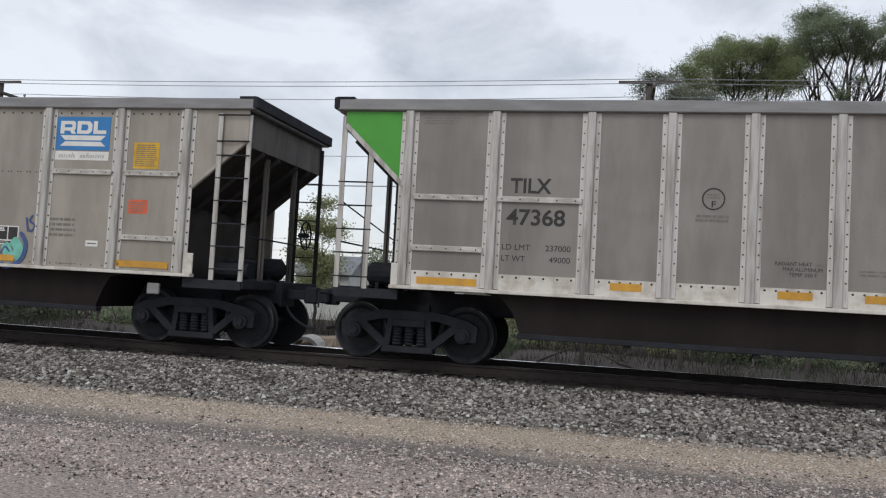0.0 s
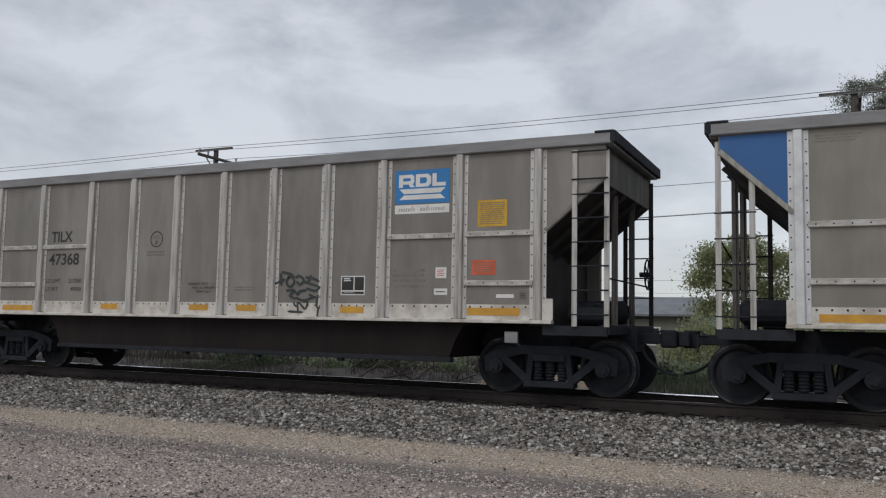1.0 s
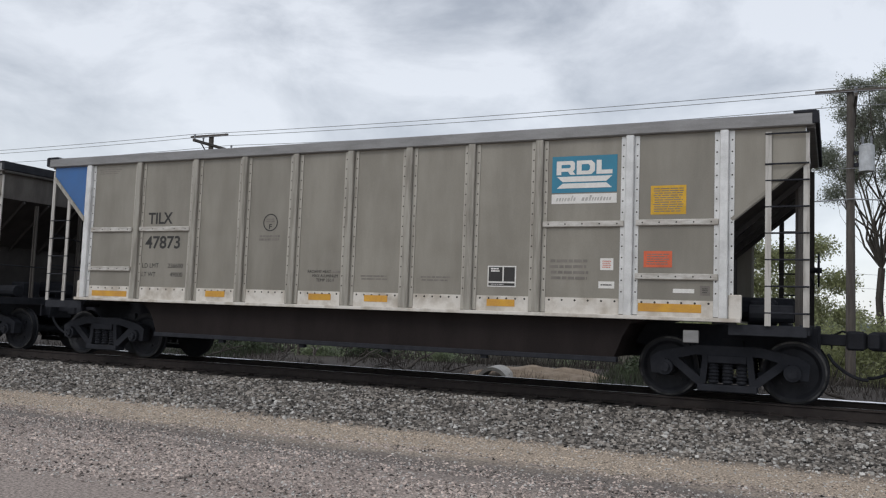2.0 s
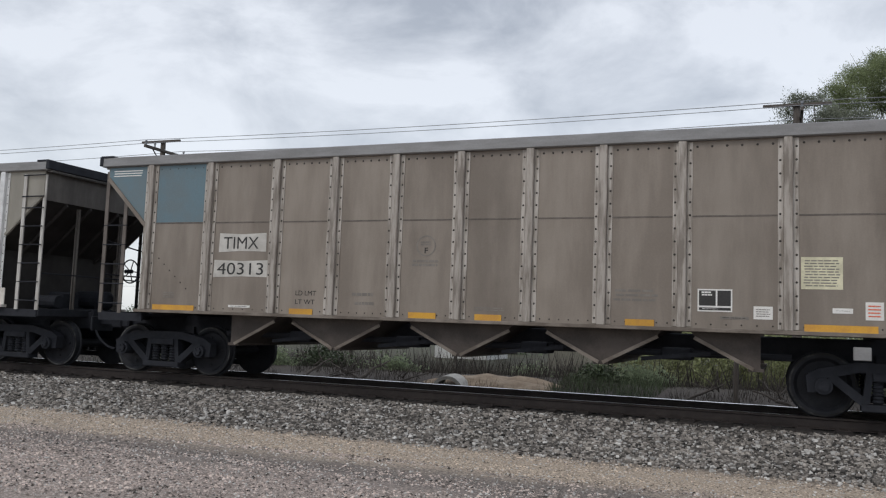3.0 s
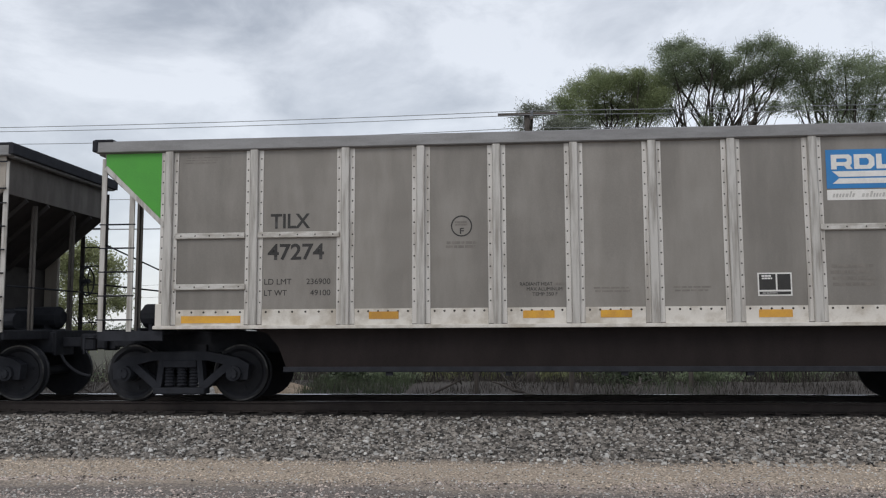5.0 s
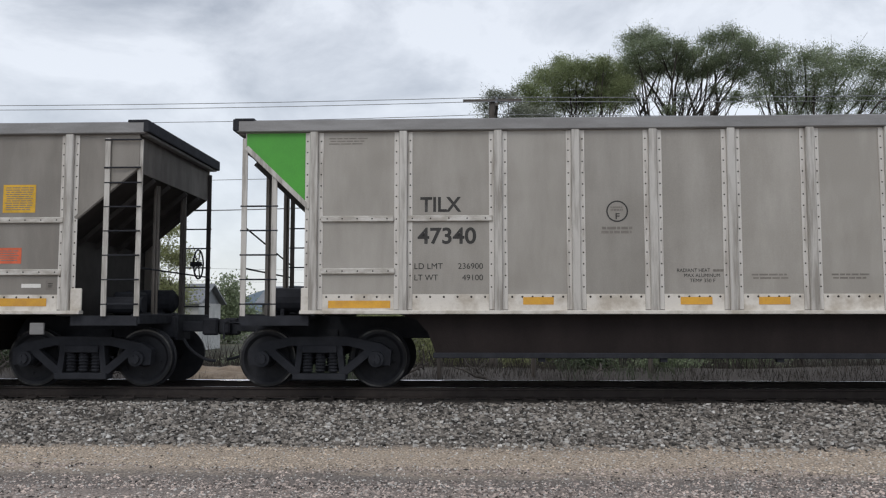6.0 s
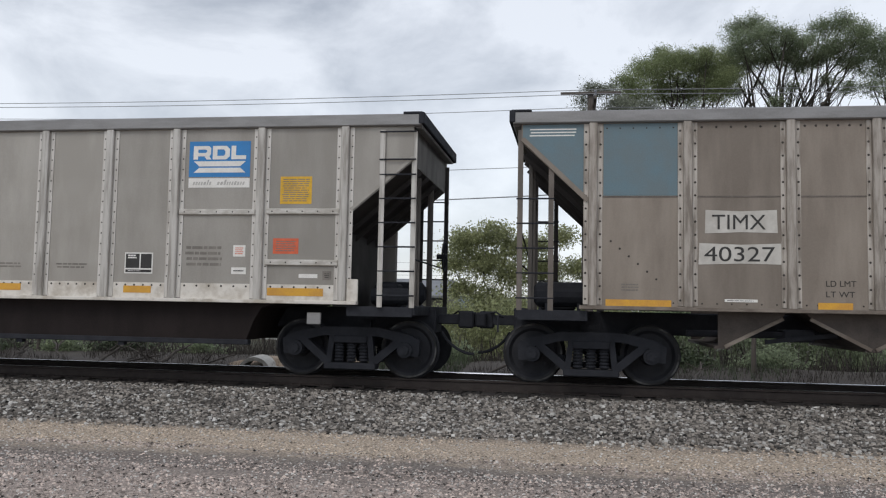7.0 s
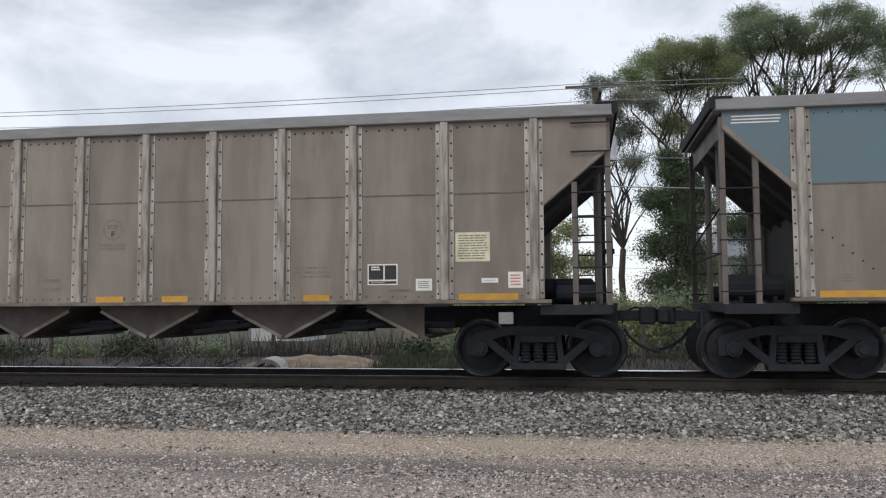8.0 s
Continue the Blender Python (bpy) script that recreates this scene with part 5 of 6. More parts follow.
def hopper_car(kind, index, style):
    """One coal hopper car, 14.8 m over its rim, standing on the rails at its own origin."""
    car = tagged(new("hopper_car"), style["label"], "freight car", "coal hopper cars of the train")
    sheet, post, rim = {"a": ("panel", "post", "rim"), "d": ("panel_old", "post", "rim"), "t": ("panel_brown", "post_brown", "rim")}[kind]
    sheet, post = style.get("sheet", sheet), style.get("post", post)
    flange = {"post_brown": "flange_brown", "post_olive": "flange_olive"}.get(post, "flange")
    posts = posts_of(kind)
    turn_end = Matrix.Translation((LENGTH, 0, 0)) @ Matrix.Rotation(math.pi, 4, "Z")
    for side in (-1, 1):
        for i in range(len(posts) + 1):
            part("side_panel", shared("side_panel_%d_%.2f" % (i, posts[1]), sheet, side_panel(i, posts)), car, at=Matrix.Translation((0, side * SIDE, 0)))
        for i, p in enumerate(posts):
            bright = side < 0 and i in style.get("bright", ())
            part("side_post", flanged_post("post_bright" if bright else post, "post_bright" if bright else flange), car, "bright bare metal post" if bright else "",
                 Matrix.Translation((p, -SIDE - 0.012, 0)) if side < 0 else Matrix.Translation((p, SIDE + 0.012, 0)) @ Matrix.Rotation(math.pi, 4, "Z"))
        sill = shared("side_sill", "white" if kind != "t" else "sill_brown", side_sill)
        part("side_sill", sill, car, at=Matrix.Identity(4) if side < 0 else Matrix.Translation((LENGTH + 0.05, 0, 0)) @ Matrix.Rotation(math.pi, 4, "Z"))
    part("top_rail", shared("top_rail", rim, rim_mesh), car, "grey rolled top rail")
    part("end_cap", shared("end_cap", "black", rim_cap), car, "dark end cap")
    part("end_cap", shared("end_cap", "black", rim_cap), car, "dark end cap", turn_end)
    tagged(part("rivet_rows", shared("rivets_" + kind, "rivet", rivets(kind)), car), kind="stuff")
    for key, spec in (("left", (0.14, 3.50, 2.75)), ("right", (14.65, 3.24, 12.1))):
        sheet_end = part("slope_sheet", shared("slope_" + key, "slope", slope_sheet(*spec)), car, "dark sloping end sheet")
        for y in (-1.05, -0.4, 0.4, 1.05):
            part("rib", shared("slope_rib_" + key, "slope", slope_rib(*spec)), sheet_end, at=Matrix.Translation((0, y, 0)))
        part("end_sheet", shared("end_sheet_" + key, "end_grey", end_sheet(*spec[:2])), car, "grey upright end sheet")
    # added plates, no real part: they stand in for the shaded void
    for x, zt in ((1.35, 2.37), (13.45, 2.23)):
        part("bulkhead", shared("bulkhead_%.2f" % x, "slope", lambda bm: box(bm, x - 0.01, x + 0.01, -SIDE + 0.02, SIDE - 0.02, 1.02, zt)), car, "dark plate added for the shade under the slope")
    (l0, l1), (r0, r1) = end_profile(kind)
    for side in (-1, 1):
        y0, y1 = (YF - 0.03, YF - 0.002) if side < 0 else (SIDE + 0.014, SIDE + 0.04)
        part("slope_edge", shared("slope_edge_l%d" % side, post if kind != "t" else sheet, lambda bm: strip_between(bm, (l0[0] + 0.02, l0[1] + 0.045), (l1[0], l1[1] + 0.045), 0.07, y0, y1)), car)
        part("slope_edge", shared("slope_edge_r%d" % side, sheet, lambda bm: strip_between(bm, (r0[0], r0[1] + 0.05), (r1[0], r1[1] + 0.05), 0.05, y0 + 0.015, y1 if side > 0 else y0 + 0.027)), car)
    if kind != "t":
        for a, b, z in ledges_of(kind):
            part("ledge", shared("ledge_%.2f_%.2f" % (a, z), "ledge", lambda bm: box(bm, a, b, YF - 0.045, YF - 0.001, z - 0.045, z + 0.045, 0.01)), car)
        if kind == "a":
            for a, b in zip(POSTS, POSTS[1:]):
                part("white_band", shared("white_band_%.2f" % a, "white", white_band(a, b)), car, "dirty white strip")
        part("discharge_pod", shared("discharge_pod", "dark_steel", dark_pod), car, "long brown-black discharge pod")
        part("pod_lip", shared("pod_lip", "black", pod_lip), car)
        for x in (1.10, 13.76):
            part("sill_bracket", shared("sill_bracket", "white", sill_bracket), car, at=Matrix.Translation((x, YF - 0.016, 1.1)))
    else:
        for x, sides in ((3.05, (1,)), (5.10, (-1, 1)), (7.36, (-1, 1)), (9.64, (-1, 1)), (11.83, (-1,))):
            hopper = part("chute", shared("chute_%s" % (sides,), "chute", chute(sides)), car, "dusty brown discharge chute", Matrix.Translation((x, 0, 0)))
            part("chute_lip", shared("chute_lip_%s" % (sides,), "sill_brown", chute_lip(sides)), hopper, "worn paler edge")
        part("chute_gear", shared("chute_gear", "black", chute_gear), car)
        part("seam", shared("seam", "end_brown", lambda bm: box(bm, 1.2, 13.6, YF - 0.006, YF, 2.695, 2.715)), car)
    part("centre_sill", shared("centre_sill", "black", centre_sill), car)
    for m in (Matrix.Identity(4), turn_end):
        part("end_deck", shared("end_deck", "black", end_deck), car, at=m)
        part("coupler", shared("coupler", "black", coupler), car, "dark cast knuckle coupler", m)
        part("air_hose", shared("air_hose", "black", air_hose), car, at=m)
        part("uncoupling_lever", shared("uncoupling_lever", "black", uncoupling_lever), car, at=m)
        part("air_reservoir", shared("air_reservoir", "black", reservoir), car, at=m)
        part("brake_gear", shared("brake_gear", "black", brake_gear), car, at=m)
    # corner posts, ladders and end uprights
    for side in (-1, 1):
        y = side * (SIDE - 0.01)
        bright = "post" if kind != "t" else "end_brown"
        # far-side rails are coloured dark in place of the shade they stand in
        lit_or_shaded = bright if side < 0 else "slope"
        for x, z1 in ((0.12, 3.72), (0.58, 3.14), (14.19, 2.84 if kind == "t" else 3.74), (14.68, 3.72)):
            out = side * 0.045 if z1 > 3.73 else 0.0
            ladder = part("ladder_rail", shared("ladder_rail_%.2f" % z1, lit_or_shaded, ladder_rail(1.02, z1)), car, at=Matrix.Translation((x, y + out, 0)))
            if x in (0.58, 14.19):
                other = 0.12 - x if x < 1 else 14.68 - x
                for k in range(5 if x < 1 else 6):
                    z = 1.2 + 0.37 * k
                    if z < z1 + 0.3:
                        part("rung", shared("rung", "black", rung), ladder, at=Matrix.Translation((other / 2, 0, z)))
    part("grab_iron", shared("rung", "black", rung), car, at=Matrix.Translation((14.43, -SIDE - 0.05, 3.71)))
    part("grab_iron", shared("rung", "black", rung), car, at=Matrix.Translation((14.43, -SIDE - 0.05, 3.28)))
    for x, zt in ((0.24, 3.42), (14.55, 3.16)):
        for y in (-0.62, 0.62):
            part("end_upright", shared("end_upright_%.2f" % zt, "end_grey", lambda bm: (box(bm, -0.05, 0.05, -0.012, 0.012, 1.02, zt), box(bm, -0.012, 0.012, -0.05, 0.05, 1.02, zt))), car, at=Matrix.Translation((x, y, 0)))
    part("brake_wheel", shared("brake_wheel", "black", brake_wheel), car, "black spoked brake wheel", Matrix.Translation((14.80, 0.75, 1.95)))
    for key, a, b in (("b", (14.72, -1.6, 1.75), (14.72, 1.6, 1.75)), ("a", (0.08, -1.6, 1.75), (0.08, 1.6, 1.75)), ("c", (0.08, -1.6, 2.4), (0.08, 1.6, 2.0))):
        part("end_handrail", shared("end_handrail_" + key, "black", lambda bm: tube(bm, a, b, 0.014, 6)), car)
    # running gear
    for tx in TRUCKS:
        truck = part("truck", shared("bolster", "black", bolster), car, "black two-axle cast truck", Matrix.Translation((tx, 0, -0.1)))
        for side in (-1, 1):
            m = Matrix.Translation((0, side * 1.02, 0))
            part("side_frame", shared("side_frame", "black", truck_frame), truck, at=m)
            part("spring_cap", shared("spring_cap", "black", spring_cap), truck, at=m)
            for x in (-0.2, 0.0, 0.2):
                part("spring", shared("spring", "black", spring), truck, at=Matrix.Translation((x, side * 1.02, 0)))
            for ax in AXLES:
                part("bearing", shared("bearing", "black", bearing), truck, at=Matrix.Translation((ax, side * 1.05, 0.457)) @ (Matrix.Identity(4) if side < 0 else Matrix.Rotation(math.pi, 4, "Z")))
        for ax in AXLES:
            ws = part("wheelset", shared("wheelset", "wheel", wheelset_mesh), truck, "steel wheels on an axle", Matrix.Translation((ax, 0, 0.457)))
            ws_rim = shared("wheel_rim", "tread", wheel_rim)
            ws.data = CACHE.setdefault(("wheelset_two", 0), join_two(ws.data, ws_rim))
            WHEELS.append((ws, ax))
    part("bracket_plate", shared("bracket_plate", "rim", lambda bm: box(bm, 13.05, 13.27, -SIDE - 0.02, -SIDE + 0.03, 0.74, 0.92, 0.01)), car, "small pale metal plate")
    for d in style.get("decals", ()):
        d(car)
    return car


def join_two(a, b, name="wheelset"):
    """One mesh of two, each with its own material."""
    bm = bmesh.new()
    bm.from_mesh(a)
    n = len(bm.faces)
    bm.from_mesh(b)
    bm.faces.ensure_lookup_table()
    for f in bm.faces[n:]:
        f.material_index = 1
    me = bpy.data.meshes.new(name)
    bm.to_mesh(me)
    bm.free()
    me.materials.append(a.materials[0])
    me.materials.append(b.materials[0])
    return me


def bar_print(data, parent, label=""):
    """Small print that cannot be read."""
    return tagged(part("small_print", data, parent, label), kind="stuff")


# ---- lettering, notices and paint on the cars ----
def amber(*spans):
    def put(car):
        for x0, x1, z0, z1 in spans:
            part("reflector", shared("reflector_%.2f_%.2f" % (x0, z0), "yellow", field(x0, x1, z0, z1, YF - 0.013)), car, "amber reflective strip")
    return put


def print_bars(name, mat, *blocks):
    def put(car):
        bar_print(shared("bars_%s_%s" % (mat, blocks), mat, lambda bm: [bars(bm, *b[:4], b[4], YF - 0.001, i + 3, 0.5) for i, b in enumerate(blocks)]), car)
    return put


def marks(top, number, x0, x1, z0, z1, nx0, nx1, nz0, nz1):
    def put(car):
        part("reporting_mark", lettering(top, x0, x1, z0, z1, YF - 0.004), car, "black stencilled letters")
        part("car_number", lettering(number, nx0, nx1, nz0, nz1, YF - 0.004), car, "black stencilled number")
    return put


def weights(load, light, x, z):
    def put(car):
        for k, (word, val) in enumerate((("LD LMT", load), ("LT WT", light))):
            zz = z - 0.17 * k
            part("weight_mark", lettering(word, x, x + (0.42 if k == 0 else 0.35), zz, zz + 0.085, YF - 0.004, 0.0), car)
            part("weight_mark", lettering(val, x + 0.65 + 0.06 * k, x + 1.02, zz, zz + 0.085, YF - 0.004, 0.0), car)
    return put


def caption_print(x, z, w, h):
    """Two words of small slanted letters that cannot be read, as leaning bars."""
    def build(bm):
        rnd, at = random.Random(7), x
        while at < x + w:
            lw = rnd.uniform(0.022, 0.04)
            if not 0.36 < (at - x) / w < 0.42:
                hh = h * rnd.choice((0.62, 0.62, 0.7, 1.0))
                plate(bm, [(at, z), (at + lw, z), (at + lw + hh * 0.3, z + hh), (at + hh * 0.3, z + hh)], YF - 0.0055, YF - 0.004)
            at += lw + 0.017
    return build


def badge(x, z_top, w=1.02, h=0.57, mat="logo_blue"):
    def put(car):
        key = "%.2f_%.2f" % (x, z_top)
        panel = part("logo_panel", shared("logo_" + key, mat, field(x, x + w, z_top - h, z_top, YF - 0.006, 0.006)), car, "blue badge with white shapes" if mat == "logo_blue" else "teal badge with white shapes")
        part("logo_shape", shared("logo_shapes_" + key, "vinyl_white", lambda bm: logo_shapes(bm, x, z_top - h, w, h)), panel, "white block shapes")
        part("logo_caption", shared("logo_cap_" + key, "vinyl_white", field(x, x + w, z_top - h - 0.17, z_top - h - 0.02)), panel, "white caption strip")
        bar_print(shared("logo_print_" + key, "ink_pale", caption_print(x + 0.07, z_top - h - 0.13, w - 0.16, 0.085)), panel)
    return put


def notice(mat, x0, x1, z0, z1, rows, label, ink="ink"):
    def put(car):
        p = part("notice", shared("notice_%.2f_%.2f" % (x0, z0), mat, field(x0, x1, z0, z1)), car, label)
        bar_print(shared("notice_print_%.2f_%.2f" % (x0, z0), ink, lambda bm: bars(bm, x0 + 0.03, x1 - 0.03, z0 + 0.03, z1 - 0.03, rows, YF - 0.004, int(x0 * 100), 0.6)), p)
    return put


def clean_box(x0, x1, z0, z1):
    """The black service panel in a white frame."""
    def put(car):
        p = part("service_panel", shared("svc_%.2f" % x0, "vinyl_white", field(x0, x1, z0, z1)), car, "black service panel in a white frame")
        xm, zl = x0 + (x1 - x0) * 0.55, z0 + (z1 - z0) * 0.26
        for i, (a, b, c, d) in enumerate(((x0 + 0.02, xm - 0.012, zl, z1 - 0.02), (xm + 0.012, x1 - 0.02, zl, z1 - 0.02), (x0 + 0.02, x1 - 0.02, z0 + 0.02, zl - 0.025))):
            part("black_field", shared("svc_%.2f_%d" % (x0, i), "ink", field(a, b, c, d, YF - 0.007, 0.003)), p)
        bar_print(shared("svc_print_%.2f" % x0, "vinyl_white", lambda bm: (bars(bm, x0 + 0.05, xm - 0.06, z1 - 0.1, z1 - 0.03, 2, YF - 0.007, 5), bars(bm, x0 + 0.05, x0 + 0.3, z0 + 0.035, zl - 0.04, 1, YF - 0.007, 6))), p)
    return put


def test_ring(x, z, r=0.16, ink="ink"):
    def put(car):
        def build(bm):
            n = 36
            for k in range(n):
                a, b = 6.28318 * k / n, 6.28318 * (k + 1) / n
                bm.faces.new([bm.verts.new((x + q * math.cos(t), YF - 0.004, z + q * math.sin(t))) for q, t in ((r - 0.02, a), (r, a), (r, b), (r - 0.02, b))])
        part("test_ring", shared("ring_%.2f" % x, ink, build), car, "thin stencilled ring")
        bar_print(shared("ring_print_%.2f" % x, "ink_faint", lambda bm: (bars(bm, x - 0.1, x + 0.1, z + 0.0, z + 0.08, 2, YF - 0.001, 8), bars(bm, x - 0.24, x + 0.24, z - 0.34, z - 0.22, 2, YF - 0.001, 9))), car)
        part("ring_letter", lettering("F", x - 0.025, x + 0.035, z - 0.12, z - 0.03, YF - 0.004, 0.01), car)
    return put


def end_paint(mat, label):
    def put(car):
        part("painted_corner", shared("painted_corner", mat, lambda bm: plate(bm, [(0.15, 3.79), (0.15, 3.60), (1.05, 2.76), (1.05, 3.79)], YF - 0.004, YF)), car, label)
        bar_print(shared("faint_print", "ink_faint", lambda bm: bars(bm, 1.4, 2.0, 3.60, 3.72, 3, YF - 0.001, 4, 0.6)), car)
    return put


def slate_paint(car):
    part("painted_corner", shared("painted_corner", "slate", lambda bm: plate(bm, [(0.15, 3.79), (0.15, 3.60), (1.05, 2.76), (1.05, 3.79)], YF - 0.004, YF)), car, "faded slate-blue corner")
    part("painted_panel", shared("painted_panel", "slate", field(1.34, 2.40, 2.72, 3.79)), car, "faded slate-blue panel")
    bar_print(shared("pale_lines", "vinyl_white", lambda bm: bars(bm, 0.25, 0.95, 3.60, 3.74, 3, YF - 0.0045, 4, 0.6, False)), car, "thin worn white lines")


def white_plate(car_text, x0, x1, z0, z1, tx0, tx1, tz0, tz1):
    def put(car):
        pts = [(x0, z0), ((x0 + x1) / 2, z0 + 0.02), (x1, z0 + 0.01), (x1 - 0.01, z1), ((x0 + x1) / 2, z1 - 0.02), (x0 + 0.01, z1)]
        p = part("number_patch", shared("patch_%.2f" % z0, "patch_white", lambda bm: plate(bm, pts, YF - 0.004, YF)), car, "rough white painted patch")
        part("patch_letters", lettering(car_text, tx0, tx1, tz0, tz1, YF - 0.007, 0.0), p, "black letters")
    return put


LAYER = {"spray_grey": 0.0121, "spray_white": 0.0123, "spray_mint": 0.0124, "spray_blue": 0.0124, "spray_black": 0.0127}


def strokes(mat, width, *lines):
    def put(car):
        part("graffiti", shared("graffiti_%s_%s" % (mat, lines[0][0]), mat, lambda bm: [ribbon(bm, list(l), width, YF - LAYER[mat] - 0.00001 * k) for k, l in enumerate(lines)]), car, "sprayed graffiti strokes")
    return put


SMALL_PRINT = print_bars("small_print", "ink_faint", (7.65, 8.2, 1.55, 1.65, 2), (8.8, 9.35, 1.55, 1.65, 2), (2.85, 3.25, 1.155, 1.185, 1), (5.5, 5.85, 1.15, 1.18, 1), (8.9, 9.3, 1.15, 1.18, 1), (11.3, 11.75, 1.15, 1.18, 1), (11.02, 11.65, 1.60, 1.95, 4))
AMBER_A = amber((1.42, 2.35, 1.14, 1.25), (4.32, 4.77, 1.19, 1.30), (6.62, 7.08, 1.19, 1.30), (7.75, 8.2, 1.19, 1.30), (10.0, 10.47, 1.18, 1.29), (12.40, 13.30, 1.17, 1.29))
AMBER_D = amber((1.35, 2.3, 1.16, 1.26), (4.3, 4.75, 1.16, 1.26), (6.6, 7.1, 1.16, 1.26), (7.75, 8.3, 1.16, 1.26), (10.0, 10.5, 1.16, 1.26), (12.45, 13.4, 1.16, 1.27))
AMBER_T = amber((1.38, 2.31, 1.10, 1.20), (4.31, 4.77, 1.10, 1.20), (6.55, 7.03, 1.10, 1.20), (7.69, 8.13, 1.10, 1.20), (10.03, 10.45, 1.10, 1.20), (12.45, 13.35, 1.10, 1.20))
NOTICES = (notice("sticker_yellow", 12.56, 13.07, 2.60, 3.03, 11, "yellow printed notice", "ink_faint"), notice("sticker_red", 12.47, 12.88, 1.82, 2.06, 5, "red printed notice", "ink_faint"),
           notice("vinyl_white", 11.82, 12.02, 1.77, 1.95, 4, "small white notice", "sticker_red"), notice("vinyl_white", 11.80, 12.04, 1.495, 1.60, 1, "small white label"),
           notice("vinyl_white", 12.9, 13.2, 1.45, 1.51, 1, "thin pale label"), notice("ink_faint", 13.28, 13.42, 1.42, 1.56, 3, "small dark plate"))


def heat_warning(car):
    for word, x0, x1, z in (("RADIANT HEAT", 6.58, 7.06, 1.665), ("MAX ALUMINUM", 6.68, 7.20, 1.59), ("TEMP 350 F", 6.76, 7.13, 1.515)):
        part("warning_text", lettering(word, x0, x1, z, z + 0.052, YF - 0.004, 0.0), car)
    bar_print(shared("warning_bar", "ink_faint", lambda bm: bars(bm, 7.10, 7.32, 1.668, 1.712, 1, YF - 0.004, 3, 0.2)), car)


PLAIN_A = (SMALL_PRINT, AMBER_A, *NOTICES, clean_box(10.0, 10.48, 1.485, 1.82), test_ring(5.72, 2.57), heat_warning)


def smooth_car(number, load, light, corner, corner_label, extra=(), badge_z=3.60, badge_mat="logo_blue"):
    return [marks("TILX", number, 2.795, 3.41, 2.575, 2.80, 2.755, 3.63, 2.09, 2.34), weights(load, light, 2.71, 1.72), badge(11.03, badge_z, mat=badge_mat), end_paint(corner, corner_label), *PLAIN_A, *extra]


PRINT_T = print_bars("small_print", "ink_faint", (5.5, 5.92, 1.42, 1.52, 1), (5.56, 5.92, 1.27, 1.37, 1), (9.85, 10.5, 1.45, 1.65, 3), (7.65, 8.2, 1.25, 1.32, 2), (1.6, 1.85, 1.32, 1.44, 3))


def brown_weights(car):
    part("weight_mark", lettering("LD LMT", 4.42, 4.82, 1.43, 1.51, YF - 0.004, 0.0), car, "worn black letters")
    part("weight_mark", lettering("LT WT", 4.42, 4.80, 1.28, 1.36, YF - 0.004, 0.0), car, "worn black letters")


def brown_car(number):
    named = [white_plate("TIMX", 2.78, 3.78, 2.17, 2.51, 2.88, 3.62, 2.23, 2.44), white_plate(number, 2.69, 3.86, 1.72, 2.03, 2.77, 3.74, 1.77, 1.98)] if number else []
    return [*named, slate_paint, AMBER_T, PRINT_T, brown_weights, test_ring(6.82, 2.28, 0.17, "ink_faint"),
            clean_box(11.05, 11.52, 1.34, 1.66), notice("sticker_cream", 12.41, 12.93, 1.68, 2.12, 10, "cream printed notice", "ink_faint"), notice("vinyl_white", 11.8, 12.05, 1.25, 1.43, 4, "small white label", "ink_faint"),
            notice("vinyl_white", 12.8, 13.05, 1.36, 1.43, 1, "thin white label"), notice("vinyl_white", 13.2, 13.42, 1.28, 1.52, 4, "small pink and white notice", "sticker_red"), notice("vinyl_white", 3.05, 3.5, 1.19, 1.23, 1, "thin white label"),
            notice("ink_faint", 11.36, 11.74, 1.24, 1.28, 1, "thin dark label")]


# brush strokes of the graffiti, x and z on the car's side
WHITE_TAG = (((4.06, 1.60), (4.37, 1.93)), ((3.91, 1.53), (4.04, 1.48), (4.16, 1.32), (4.19, 1.07)), ((4.17, 1.63), (4.32, 1.75), (4.50, 1.75)), ((4.29, 1.32), (4.33, 1.56), (4.46, 1.63), (4.56, 1.56)), ((4.47, 1.42), (4.62, 1.61), (4.79, 1.56), (4.90, 1.38), (4.87, 1.23)), ((4.60, 1.33), (4.67, 1.42), (4.76, 1.29), (4.74, 1.21)), ((4.60, 1.84), (4.70, 1.95), (4.81, 1.75)), ((4.77, 1.94), (4.89, 1.71), (4.97, 1.52)), ((4.63, 1.70), (4.79, 1.69)))
BLACK_TAG = (((3.99, 1.62), (4.18, 1.79), (4.36, 1.98)), ((4.03, 1.58), (4.15, 1.46), (4.22, 1.28), (4.25, 1.05)), ((4.16, 1.70), (4.31, 1.82), (4.42, 1.77)), ((4.26, 1.51), (4.37, 1.67), (4.55, 1.70)), ((4.45, 1.33), (4.56, 1.51), (4.72, 1.56), (4.81, 1.43), (4.76, 1.32)), ((4.36, 1.39), (4.30, 1.30)), ((4.52, 1.75), (4.64, 1.86), (4.57, 1.95)), ((4.77, 2.00), (4.89, 2.03), (4.95, 1.85)), ((4.85, 1.84), (4.96, 1.66), (5.16, 1.48)), ((4.92, 1.71), (5.04, 1.44)), ((4.68, 1.30), (4.65, 1.23)), ((4.37, 1.47), (4.43, 1.54), (4.52, 1.49)))
